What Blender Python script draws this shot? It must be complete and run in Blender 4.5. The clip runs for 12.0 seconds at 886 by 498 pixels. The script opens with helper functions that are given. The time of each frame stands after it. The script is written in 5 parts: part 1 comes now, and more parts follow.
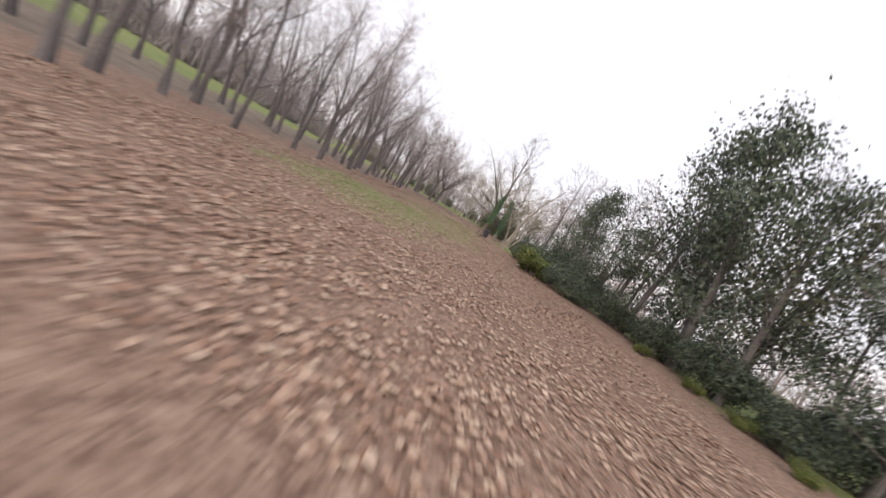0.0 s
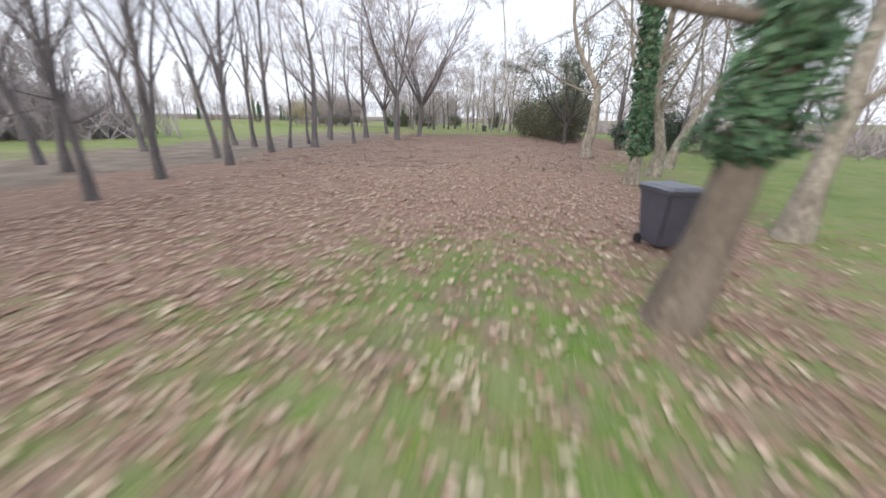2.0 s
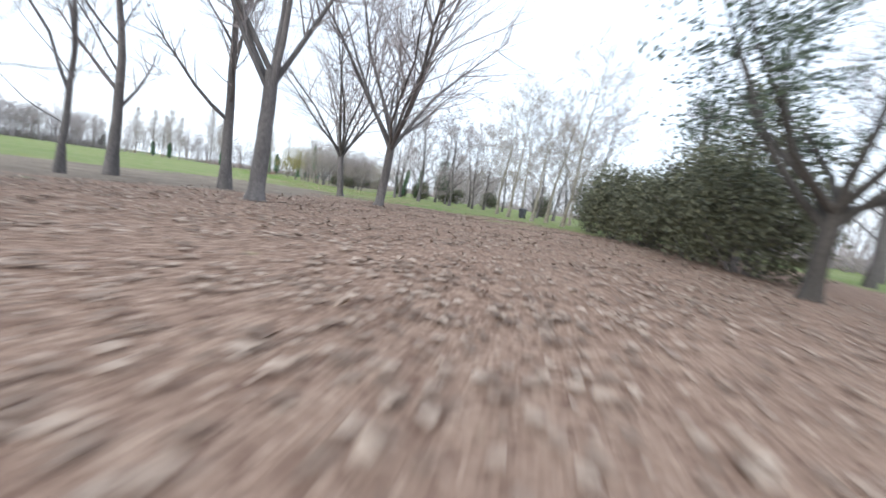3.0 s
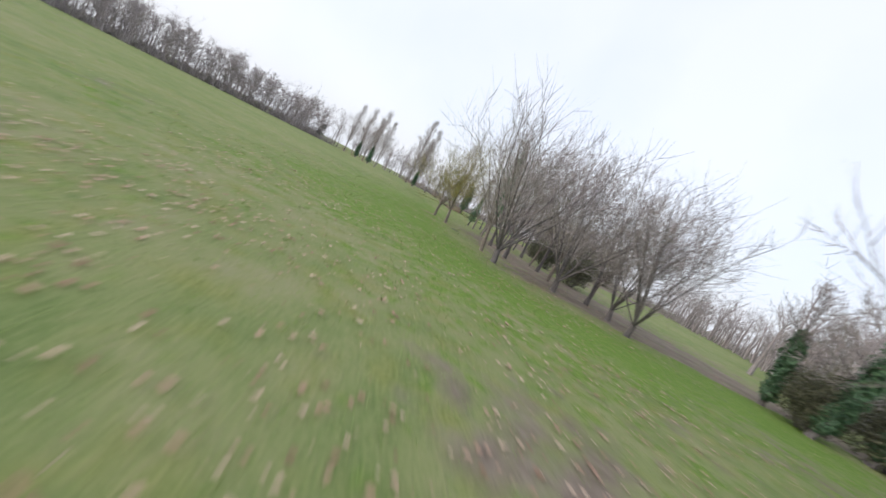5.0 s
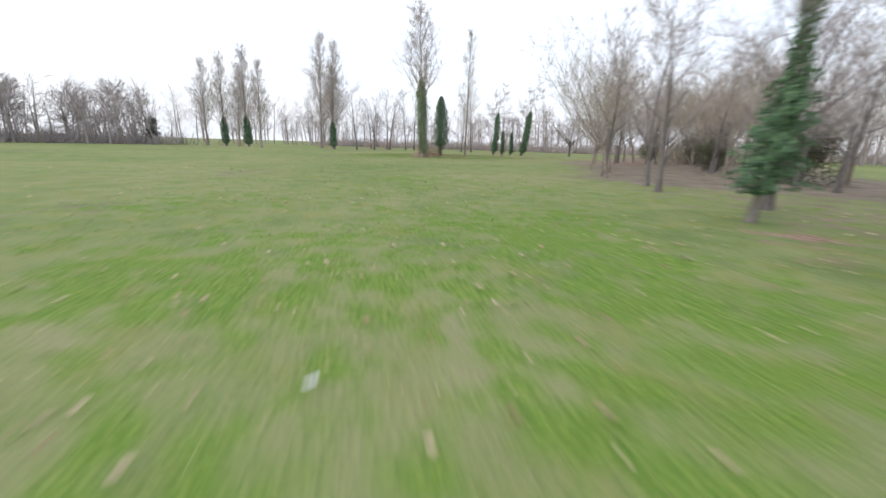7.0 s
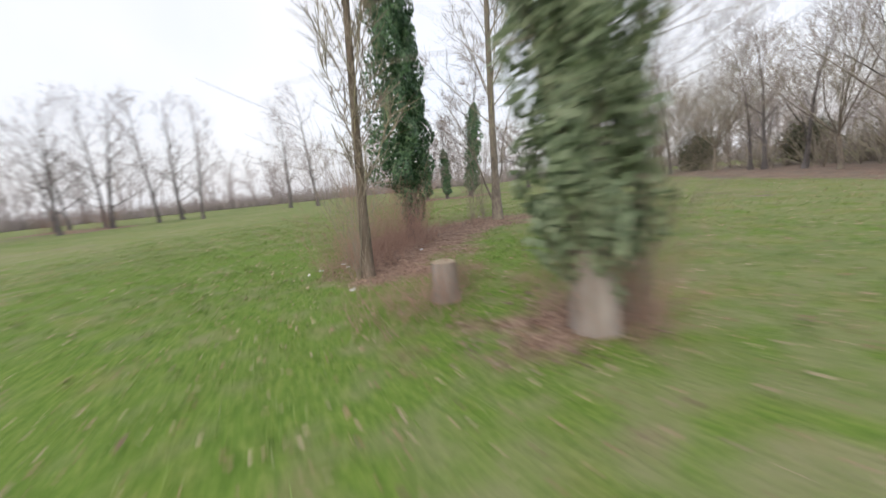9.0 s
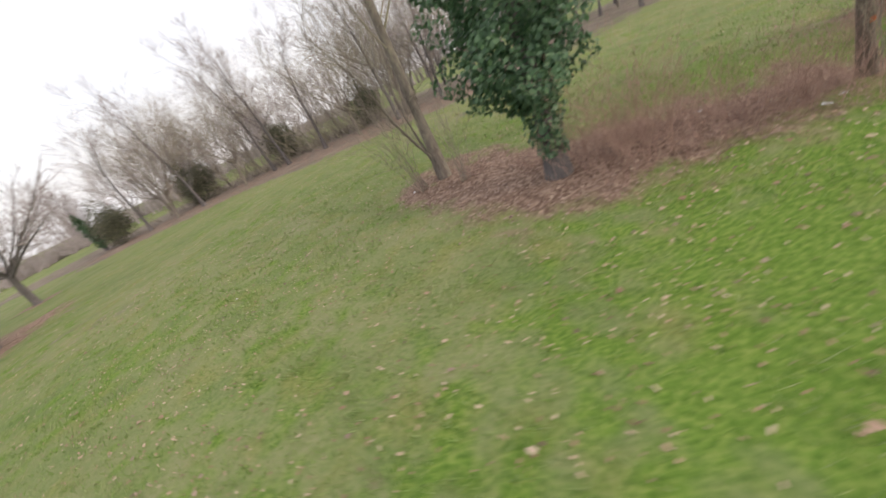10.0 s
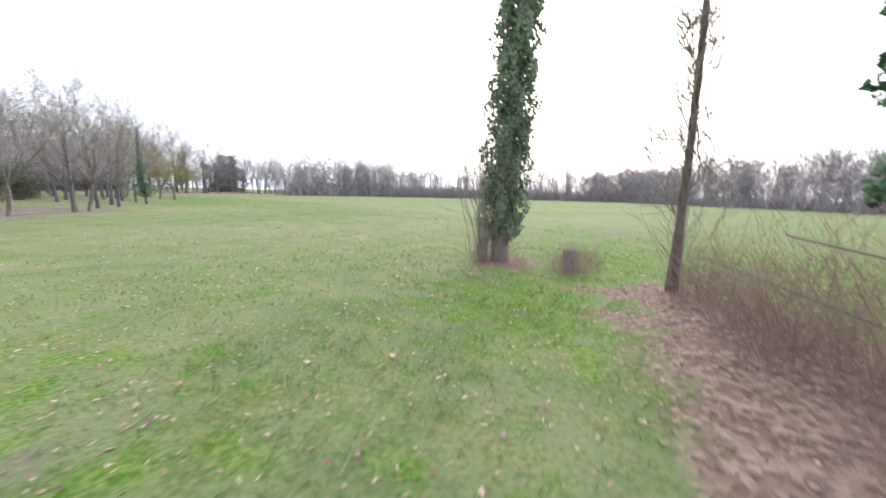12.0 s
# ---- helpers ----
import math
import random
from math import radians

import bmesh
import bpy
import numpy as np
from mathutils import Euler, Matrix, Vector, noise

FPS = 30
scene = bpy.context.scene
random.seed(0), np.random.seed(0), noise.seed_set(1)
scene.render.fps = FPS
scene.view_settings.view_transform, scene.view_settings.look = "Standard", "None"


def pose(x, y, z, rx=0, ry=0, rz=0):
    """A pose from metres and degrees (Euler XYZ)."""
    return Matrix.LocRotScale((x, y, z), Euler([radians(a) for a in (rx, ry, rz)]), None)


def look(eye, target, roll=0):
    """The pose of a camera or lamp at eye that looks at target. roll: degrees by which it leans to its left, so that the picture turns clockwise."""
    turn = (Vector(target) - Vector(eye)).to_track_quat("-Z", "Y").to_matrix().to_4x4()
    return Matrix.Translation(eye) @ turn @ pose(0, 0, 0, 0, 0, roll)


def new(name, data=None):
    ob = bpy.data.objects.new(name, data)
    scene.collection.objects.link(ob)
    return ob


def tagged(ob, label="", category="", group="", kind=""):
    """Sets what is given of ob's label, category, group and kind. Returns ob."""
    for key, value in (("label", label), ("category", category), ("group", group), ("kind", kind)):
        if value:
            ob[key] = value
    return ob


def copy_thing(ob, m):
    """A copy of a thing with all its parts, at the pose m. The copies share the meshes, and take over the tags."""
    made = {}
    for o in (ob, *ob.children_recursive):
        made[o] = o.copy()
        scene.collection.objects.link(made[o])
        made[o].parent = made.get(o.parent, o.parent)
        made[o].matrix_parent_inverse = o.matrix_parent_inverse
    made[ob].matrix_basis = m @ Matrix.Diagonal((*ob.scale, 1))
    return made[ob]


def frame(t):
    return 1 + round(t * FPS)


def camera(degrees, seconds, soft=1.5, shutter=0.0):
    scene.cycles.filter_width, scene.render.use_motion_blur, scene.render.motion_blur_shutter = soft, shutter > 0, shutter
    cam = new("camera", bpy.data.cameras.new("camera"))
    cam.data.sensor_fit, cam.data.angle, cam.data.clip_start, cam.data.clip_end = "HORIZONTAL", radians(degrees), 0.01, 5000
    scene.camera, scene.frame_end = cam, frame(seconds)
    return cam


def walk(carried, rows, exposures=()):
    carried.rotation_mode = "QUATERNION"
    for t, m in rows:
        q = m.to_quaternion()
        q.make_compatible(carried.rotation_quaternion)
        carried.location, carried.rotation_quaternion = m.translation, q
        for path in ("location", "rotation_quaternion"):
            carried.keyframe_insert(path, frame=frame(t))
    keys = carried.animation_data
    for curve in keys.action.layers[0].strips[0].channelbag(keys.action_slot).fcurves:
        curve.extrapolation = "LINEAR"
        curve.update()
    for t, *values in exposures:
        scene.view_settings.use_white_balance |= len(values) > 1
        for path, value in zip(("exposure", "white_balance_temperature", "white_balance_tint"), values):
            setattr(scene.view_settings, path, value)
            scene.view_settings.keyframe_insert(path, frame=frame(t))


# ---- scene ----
cam = camera(99.82, 12.0, soft=1.5, shutter=0.2)
PATH = [
    (0, look((-0.00, -0.00, 1.67), (-0.01, 9.93, 0.51), 30.1)),
    (0.5, look((0.68, 10.98, 1.23), (1.02, 20.92, 0.22), 13.8)),
    (1, look((0.56, 21.42, 1.61), (0.10, 31.28, -0.01), 10.5)),
    (1.5, look((-0.39, 28.68, 1.68), (-0.06, 38.29, -1.05), -4.2)),
    (2, look((0.60, 41.60, 2.09), (-0.37, 50.98, -1.23), 0.9)),
    (2.5, look((1.26, 54.22, 1.66), (0.35, 63.97, -0.36), 0.7)),
    (3, look((1.39, 67.51, 1.06), (-0.75, 77.18, -0.33), 8.5)),
    (3.2, look((0.67, 72.40, 1.21), (-2.00, 81.87, -0.56), 18.3)),
    (4, look((-4.40, 90.30, 1.35), (-9.35, 98.87, -0.13), 30.0)),
    (4.8, look((-18.89, 105.03, 1.61), (-25.41, 112.50, 0.34), 30.7)),
    (5, look((-22.27, 107.81, 1.59), (-28.87, 115.21, 0.33), 27.1)),
    (5.5, look((-30.30, 114.10, 1.44), (-36.61, 121.66, -0.25), 13.7)),
    (6, look((-37.40, 119.47, 2.08), (-43.15, 127.18, -0.67), 10.3)),
    (6.5, look((-42.98, 123.71, 1.79), (-48.93, 131.23, -1.04), 11.8)),
    (7, look((-49.51, 130.18, 1.22), (-54.88, 138.17, -1.47), 1.6)),
    (7.5, look((-56.45, 136.73, 1.45), (-62.25, 144.74, -0.08), 2.3)),
    (7.7, look((-57.89, 138.06, 1.50), (-63.67, 146.07, -0.11), 3.1)),
    (8.5, look((-67.20, 148.60, 1.35), (-70.89, 157.74, -0.30), -2.0)),
    (9.3, look((-75.48, 160.62, 1.03), (-72.39, 169.86, -1.23), -12.9)),
    (9.5, look((-76.71, 161.73, 1.35), (-70.75, 169.22, -1.56), -18.8)),
    (9.7, look((-77.99, 163.19, 1.58), (-69.78, 168.08, -1.37), -19.5)),
    (10, look((-79.13, 165.75, 1.99), (-70.48, 168.45, -2.24), -26.0)),
    (10.5, look((-77.92, 170.13, 1.96), (-68.96, 168.37, -2.11), -34.0)),
    (10.7, look((-77.00, 171.20, 2.00), (-68.56, 167.97, -2.28), -38.5)),
    (11, look((-75.20, 171.40, 1.94), (-67.77, 166.52, -2.63), -35.0)),
    (11.2, look((-73.70, 171.20, 1.77), (-68.61, 163.90, -2.79), -27.5)),
    (11.5, look((-71.64, 170.53, 1.60), (-69.00, 161.59, -2.02), -13.7)),
    (11.7, look((-70.65, 168.65, 1.36), (-70.62, 159.14, -1.63), -8.0)),
    (12, look((-70.93, 167.21, 1.27), (-70.91, 157.32, -0.20), 1.4)),
]
# seconds, stops, kelvin, tint: the clip's camera opens up under the trees and again at the end
LIGHT = ((0.0, 0.0, 6800, 17), (0.5, 0.1, 6550, 15), (1.0, 0.1, 6350, 13), (1.5, 0.22, 6300, 12), (2.0, 0.35, 6150, 12), (2.5, 0.58, 6000, 7), (3.0, 0.48, 5830, 6), (5.0, -0.12, 6200, 11), (5.5, -0.13, 6200, 10), (6.0, 0.0, 6320, 9.5),
         (7.5, 0.1, 6220, 11), (9.5, -0.1, 6750, 13), (10.0, 0.02, 6900, 14), (10.5, 0.2, 6400, 13), (11.0, 0.41, 6220, 13.5), (11.5, 0.62, 6080, 13), (12.0, 0.58, 5950, 14))
walk(cam, PATH, LIGHT)

# ---- world and sun: a bright overcast winter sky ----
world = bpy.data.worlds.new("overcast_sky")
scene.world = world
world.use_nodes = True
wn, wl = world.node_tree.nodes, world.node_tree.links
SUN_EL, SUN_AZ = radians(28), radians(200)
sky = wn.new("ShaderNodeTexSky")
sky.sky_type, sky.sun_disc, sky.sun_elevation, sky.sun_rotation = "NISHITA", False, SUN_EL, SUN_AZ
sky.dust_density, sky.air_density = 6.0, 1.0
dim = wn.new("ShaderNodeMixRGB")
dim.blend_type = "MULTIPLY"
dim.inputs[0].default_value = 1.0
dim.inputs[2].default_value = (0.06, 0.06, 0.06, 1)
wl.new(sky.outputs[0], dim.inputs[1])
coord = wn.new("ShaderNodeTexCoord")
cloud = wn.new("ShaderNodeTexNoise")
cloud.inputs["Scale"].default_value, cloud.inputs["Detail"].default_value = 2.2, 5
wl.new(coord.outputs["Generated"], cloud.inputs["Vector"])
cramp = wn.new("ShaderNodeValToRGB")
cramp.color_ramp.elements[0].position, cramp.color_ramp.elements[0].color = 0.3, (0.84, 0.87, 0.93, 1)
cramp.color_ramp.elements[1].position, cramp.color_ramp.elements[1].color = 0.62, (0.95, 0.955, 0.98, 1)
wl.new(cloud.outputs["Fac"], cramp.inputs[0])
both = wn.new("ShaderNodeMixRGB")
both.blend_type = "ADD"
both.inputs[0].default_value = 1.0
wl.new(cramp.outputs[0], both.inputs[1])
wl.new(dim.outputs[0], both.inputs[2])
back = wn["Background"]
wl.new(both.outputs[0], back.inputs[0])
back.inputs[1].default_value = 1.02
sun = new("sun", bpy.data.lights.new("sun", "SUN"))
sun.data.energy, sun.data.angle, sun.data.color = 0.6, radians(25), (1.0, 0.96, 0.9)
sun.matrix_world = look((0, 0, 50), (-math.sin(SUN_AZ) * 50, -math.cos(SUN_AZ) * 50, 50 - 50 * math.tan(SUN_EL)))

# ---- materials ----
def ramp_of(n, stops):
    r = n.new("ShaderNodeValToRGB")
    while len(r.color_ramp.elements) < len(stops):
        r.color_ramp.elements.new(0.5)
    for e, (p, c) in zip(r.color_ramp.elements, stops):
        e.position, e.color = p, (*c, 1)
    return r


def surface(name, stops, scale=3.0, rough=0.85, bump=0.3, fine=40.0, stretch=None, island=0.0, spec=0.3, through_light=0.0):
    """Two noises, a coarse one for stains and a fine one for grain, mixed into a colour ramp; island: how far single pieces differ."""
    m = bpy.data.materials.new(name)
    m.use_nodes = True
    n, l = m.node_tree.nodes, m.node_tree.links
    b = n["Principled BSDF"]
    b.inputs["Roughness"].default_value = rough
    b.inputs["Specular IOR Level"].default_value = spec
    tc = n.new("ShaderNodeTexCoord")
    src = tc.outputs["Object"]
    if stretch:
        mp = n.new("ShaderNodeMapping")
        mp.inputs["Scale"].default_value = stretch
        l.new(src, mp.inputs[0])
        src = mp.outputs[0]
    n1, n2 = n.new("ShaderNodeTexNoise"), n.new("ShaderNodeTexNoise")
    n1.inputs["Scale"].default_value, n1.inputs["Detail"].default_value = scale, 4
    n2.inputs["Scale"].default_value, n2.inputs["Detail"].default_value = fine, 3
    l.new(src, n1.inputs["Vector"])
    l.new(src, n2.inputs["Vector"])
    mix = n.new("ShaderNodeMath")
    mix.operation = "MULTIPLY_ADD"
    mix.inputs[1].default_value = 0.45
    l.new(n2.outputs["Fac"], mix.inputs[0])
    half = n.new("ShaderNodeMath")
    half.operation = "MULTIPLY"
    half.inputs[1].default_value = 0.55
    l.new(n1.outputs["Fac"], half.inputs[0])
    l.new(half.outputs[0], mix.inputs[2])
    value = mix.outputs[0]
    if island:
        geo = n.new("ShaderNodeNewGeometry")
        isl = n.new("ShaderNodeMath")
        isl.operation = "MULTIPLY_ADD"
        isl.inputs[1].default_value = island
        l.new(geo.outputs["Random Per Island"], isl.inputs[0])
        sub = n.new("ShaderNodeMath")
        sub.operation = "SUBTRACT"
        sub.inputs[1].default_value = island / 2
        l.new(value, sub.inputs[0])
        l.new(sub.outputs[0], isl.inputs[2])
        value = isl.outputs[0]
    r = ramp_of(n, stops)
    l.new(value, r.inputs[0])
    l.new(r.outputs[0], b.inputs["Base Color"])
    if bump:
        bp = n.new("ShaderNodeBump")
        bp.inputs["Strength"].default_value, bp.inputs["Distance"].default_value = bump, 0.02
        l.new(n2.outputs["Fac"], bp.inputs["Height"])
        l.new(bp.outputs[0], b.inputs["Normal"])
    if through_light:
        leaf, mixed = n.new("ShaderNodeBsdfTranslucent"), n.new("ShaderNodeMixShader")
        mixed.inputs[0].default_value = through_light
        l.new(r.outputs[0], leaf.inputs[0])
        l.new(b.outputs[0], mixed.inputs[1])
        l.new(leaf.outputs[0], mixed.inputs[2])
        l.new(mixed.outputs[0], n["Material Output"].inputs[0])
    return m


BARK = surface("dark_bark", [(0.3, (0.07, 0.066, 0.068)), (0.5, (0.145, 0.134, 0.134)), (0.7, (0.25, 0.233, 0.228))], 2.0, 0.9, 0.6, 30, (1, 1, 0.25))
TWIG = surface("dark_twigs", [(0.3, (0.24, 0.21, 0.21)), (0.7, (0.42, 0.375, 0.375))], 1.5, 0.85, 0.0, 12, None, 0.3)
PALE_BARK = surface("plane_bark", [(0.3, (0.14, 0.122, 0.10)), (0.48, (0.255, 0.228, 0.188)), (0.6, (0.37, 0.345, 0.29))], 3.5, 0.8, 0.4, 14, (1, 1, 0.5))
PALE_TWIG = surface("plane_twigs", [(0.3, (0.22, 0.19, 0.155)), (0.7, (0.4, 0.35, 0.29))], 1.5, 0.85, 0.0, 12, None, 0.3)
POPLAR_BARK = surface("poplar_bark", [(0.3, (0.15, 0.13, 0.12)), (0.5, (0.275, 0.25, 0.235)), (0.7, (0.42, 0.39, 0.37))], 2.2, 0.9, 0.7, 22, (1, 1, 0.2))
POPLAR_TWIG = surface("poplar_twigs", [(0.3, (0.28, 0.25, 0.24)), (0.7, (0.46, 0.42, 0.40))], 1.5, 0.85, 0.0, 12, None, 0.3)
DARK_BARK = surface("blackish_bark", [(0.3, (0.035, 0.033, 0.032)), (0.5, (0.075, 0.07, 0.066)), (0.7, (0.13, 0.12, 0.115))], 2.0, 0.9, 0.6, 28, (1, 1, 0.3))
BROWN_BARK = surface("brown_bark", [(0.3, (0.085, 0.07, 0.058)), (0.5, (0.165, 0.138, 0.113)), (0.7, (0.265, 0.23, 0.19))], 2.0, 0.9, 0.6, 26, (1, 1, 0.3))
MOSS_TWIG = surface("mossy_twigs", [(0.3, (0.213, 0.185, 0.162)), (0.5, (0.302, 0.267, 0.23)), (0.7, (0.37, 0.347, 0.246))], 1.2, 0.95, 0.0, 9, None, 0.35)
MOSS_BARK = surface("mossy_bark", [(0.3, (0.117, 0.101, 0.091)), (0.5, (0.227, 0.202, 0.176)), (0.66, (0.325, 0.305, 0.234))], 2.4, 0.95, 0.6, 20, (1, 1, 0.4))
IVY = surface("ivy_leaves", [(0.25, (0.05, 0.105, 0.058)), (0.5, (0.10, 0.20, 0.105)), (0.75, (0.17, 0.295, 0.155))], 0.9, 0.42, 0.0, 6, None, 0.5, 0.5, through_light=0.35)
PALE_IVY = surface("pale_ivy_leaves", [(0.25, (0.15, 0.21, 0.13)), (0.5, (0.26, 0.34, 0.215)), (0.75, (0.36, 0.43, 0.29))], 0.9, 0.5, 0.0, 6, None, 0.5, 0.4, through_light=0.4)
EVERGREEN = surface("evergreen_leaves", [(0.25, (0.036, 0.052, 0.04)), (0.5, (0.08, 0.11, 0.078)), (0.75, (0.15, 0.19, 0.125))], 0.7, 0.5, 0.0, 5, None, 0.5, 0.45, through_light=0.25)
YELLOW_GREEN = surface("yellow_green_leaves", [(0.25, (0.06, 0.085, 0.035)), (0.5, (0.13, 0.17, 0.055)), (0.75, (0.26, 0.29, 0.085))], 0.6, 0.5, 0.0, 5, None, 0.5, 0.4, through_light=0.35)
CONIFER = surface("conifer_needles", [(0.3, (0.05, 0.065, 0.05)), (0.7, (0.12, 0.145, 0.11))], 0.7, 0.7, 0.0, 5, None, 0.5)
DEAD_LEAF = surface("dead_leaves", [(0.2, (0.24, 0.145, 0.10)), (0.42, (0.36, 0.228, 0.165)), (0.6, (0.44, 0.305, 0.228)), (0.8, (0.54, 0.42, 0.32))], 1.0, 0.75, 0.0, 8, None, 0.75)
BROWN_LEAF = surface("rotting_leaves", [(0.25, (0.17, 0.122, 0.094)), (0.5, (0.28, 0.212, 0.168)), (0.75, (0.42, 0.335, 0.27))], 1.0, 0.8, 0.0, 8, None, 0.7)
YELLOW_LEAF = surface("yellowed_leaves", [(0.25, (0.30, 0.22, 0.14)), (0.5, (0.43, 0.35, 0.225)), (0.75, (0.55, 0.48, 0.345))], 1.0, 0.75, 0.0, 8, None, 0.7)
BRAMBLE = surface("bramble_stems", [(0.3, (0.27, 0.168, 0.14)), (0.7, (0.46, 0.315, 0.265))], 1.2, 0.8, 0.0, 9, None, 0.4)
# distant haze put into the colour: pale grey for far bark, twigs and scrub
HAZY = surface("hazed_far_wood", [(0.3, (0.27, 0.24, 0.24)), (0.7, (0.42, 0.38, 0.38))], 0.3, 0.9, 0.0, 4, None, 0.3)
YELLOW_MOSS = surface("yellow_moss_twigs", [(0.3, (0.18, 0.155, 0.095)), (0.5, (0.29, 0.26, 0.11)), (0.7, (0.40, 0.37, 0.11))], 1.2, 0.95, 0.0, 9, None, 0.35)
ORANGE_PAINT = surface("orange_paint", [(0.3, (0.45, 0.13, 0.05)), (0.7, (0.6, 0.2, 0.08))], 6, 0.7, 0.2)
OLIVE = surface("olive_leaves", [(0.25, (0.065, 0.07, 0.048)), (0.5, (0.13, 0.135, 0.088)), (0.75, (0.21, 0.215, 0.14))], 0.7, 0.6, 0.0, 5, None, 0.5, 0.35, through_light=0.25)
GRASS = surface("grass_blades", [(0.25, (0.14, 0.24, 0.048)), (0.5, (0.22, 0.33, 0.095)), (0.72, (0.33, 0.39, 0.18)), (0.85, (0.47, 0.475, 0.31))], 0.35, 0.7, 0.0, 3, None, 0.45, 0.2, through_light=0.4)
PLASTIC = surface("slate_plastic", [(0.3, (0.05, 0.05, 0.07)), (0.7, (0.095, 0.095, 0.125))], 3, 0.5, 0.1, 30, None, 0.0, 0.5)
LID_PLASTIC = surface("grey_plastic", [(0.3, (0.11, 0.12, 0.15)), (0.7, (0.18, 0.19, 0.22))], 3, 0.45, 0.1, 30, None, 0.0, 0.5)
RUBBER = surface("black_rubber", [(0.3, (0.012, 0.012, 0.012)), (0.7, (0.03, 0.03, 0.03))], 4, 0.8, 0.1)
PAPER = surface("white_paper", [(0.3, (0.62, 0.62, 0.66)), (0.7, (0.8, 0.8, 0.83))], 4, 0.8, 0.1)
CUT_WOOD = surface("cut_wood", [(0.3, (0.32, 0.26, 0.19)), (0.7, (0.5, 0.43, 0.33))], 6, 0.85, 0.3)
SCAR_WOOD = surface("bare_wood", [(0.3, (0.40, 0.36, 0.33)), (0.7, (0.58, 0.54, 0.5))], 5, 0.8, 0.3, 30, (1, 1, 0.2))
REDDISH_LEAF = surface("reddish_litter", [(0.25, (0.15, 0.098, 0.078)), (0.5, (0.245, 0.168, 0.138)), (0.75, (0.36, 0.265, 0.215))], 1.0, 0.8, 0.0, 8, None, 0.7)
BLACK_FILM = surface("black_film", [(0.3, (0.03, 0.03, 0.035)), (0.7, (0.07, 0.07, 0.08))], 5, 0.4, 0.4)


def ground_material():
    """Grass, leaf litter and bare soil, blended by the ground's own zones and broken up by noise."""
    m = bpy.data.materials.new("ground")
    m.use_nodes = True
    n, l = m.node_tree.nodes, m.node_tree.links
    b = n["Principled BSDF"]
    b.inputs["Roughness"].default_value, b.inputs["Specular IOR Level"].default_value = 0.95, 0.15
    tc = n.new("ShaderNodeTexCoord")

    def noise_of(scale, detail=4.0):
        t = n.new("ShaderNodeTexNoise")
        t.inputs["Scale"].default_value, t.inputs["Detail"].default_value = scale, detail
        l.new(tc.outputs["Object"], t.inputs["Vector"])
        return t.outputs["Fac"]

    def calc(op, a, v):
        k = n.new("ShaderNodeMath")
        k.operation = op
        for i, q in enumerate((a, v)):
            if isinstance(q, (int, float)):
                k.inputs[i].default_value = q
            else:
                l.new(q, k.inputs[i])
        return k.outputs[0]

    def blend(f, a, c):
        k = n.new("ShaderNodeMixRGB")
        l.new(f, k.inputs[0])
        l.new(a, k.inputs[1])
        l.new(c, k.inputs[2])
        return k.outputs[0]

    def zone(name):
        a = n.new("ShaderNodeAttribute")
        a.attribute_name = name
        return a.outputs["Fac"]

    g1, g2, g3 = noise_of(0.12), noise_of(1.1, 5), noise_of(26.0, 6)
    gv = calc("ADD", calc("ADD", calc("MULTIPLY", g1, 0.3), calc("MULTIPLY", g2, 0.35)), calc("MULTIPLY", g3, 0.35))
    gr = ramp_of(n, [(0.36, (0.11, 0.165, 0.05)), (0.45, (0.168, 0.218, 0.082)), (0.53, (0.22, 0.248, 0.108)), (0.64, (0.268, 0.264, 0.155))])
    l.new(gv, gr.inputs[0])
    # lush tufts that stay brighter green, in blots of a hand's to an arm's width, and mossy yellow ones
    lush = n.new("ShaderNodeMapRange")
    lush.inputs[1].default_value, lush.inputs[2].default_value, lush.inputs[4].default_value = 0.545, 0.66, 0.85
    l.new(calc("ADD", calc("ADD", calc("MULTIPLY", noise_of(0.3, 5), 0.4), calc("MULTIPLY", noise_of(2.6, 5), 0.6)), calc("MULTIPLY", zone("lush"), 0.2)), lush.inputs[0])
    vivid = ramp_of(n, [(0.36, (0.072, 0.155, 0.018)), (0.5, (0.122, 0.222, 0.03)), (0.64, (0.205, 0.285, 0.062))])
    l.new(g3, vivid.inputs[0])
    moss = n.new("ShaderNodeMapRange")
    moss.inputs[1].default_value, moss.inputs[2].default_value, moss.inputs[4].default_value = 0.5, 0.68, 0.5
    l.new(noise_of(1.5, 6), moss.inputs[0])
    mossy = ramp_of(n, [(0.36, (0.13, 0.15, 0.03)), (0.5, (0.2, 0.22, 0.05)), (0.64, (0.28, 0.28, 0.09))])
    l.new(g3, mossy.inputs[0])
    grass_col = blend(lush.outputs[0], blend(moss.outputs[0], gr.outputs[0], mossy.outputs[0]), vivid.outputs[0])
    vor = n.new("ShaderNodeTexVoronoi")
    vor.inputs["Scale"].default_value = 20.0
    l.new(tc.outputs["Object"], vor.inputs["Vector"])
    sep = n.new("ShaderNodeSeparateColor")
    l.new(vor.outputs["Color"], sep.inputs[0])
    lv = calc("ADD", calc("MULTIPLY", sep.outputs[0], 0.55), calc("MULTIPLY", noise_of(3.0), 0.45))
    lr = ramp_of(n, [(0.2, (0.15, 0.095, 0.073)), (0.45, (0.235, 0.16, 0.122)), (0.65, (0.315, 0.225, 0.172)), (0.85, (0.40, 0.30, 0.235))])
    l.new(lv, lr.inputs[0])
    sr = ramp_of(n, [(0.35, (0.145, 0.118, 0.094)), (0.55, (0.225, 0.19, 0.155)), (0.7, (0.30, 0.26, 0.215))])
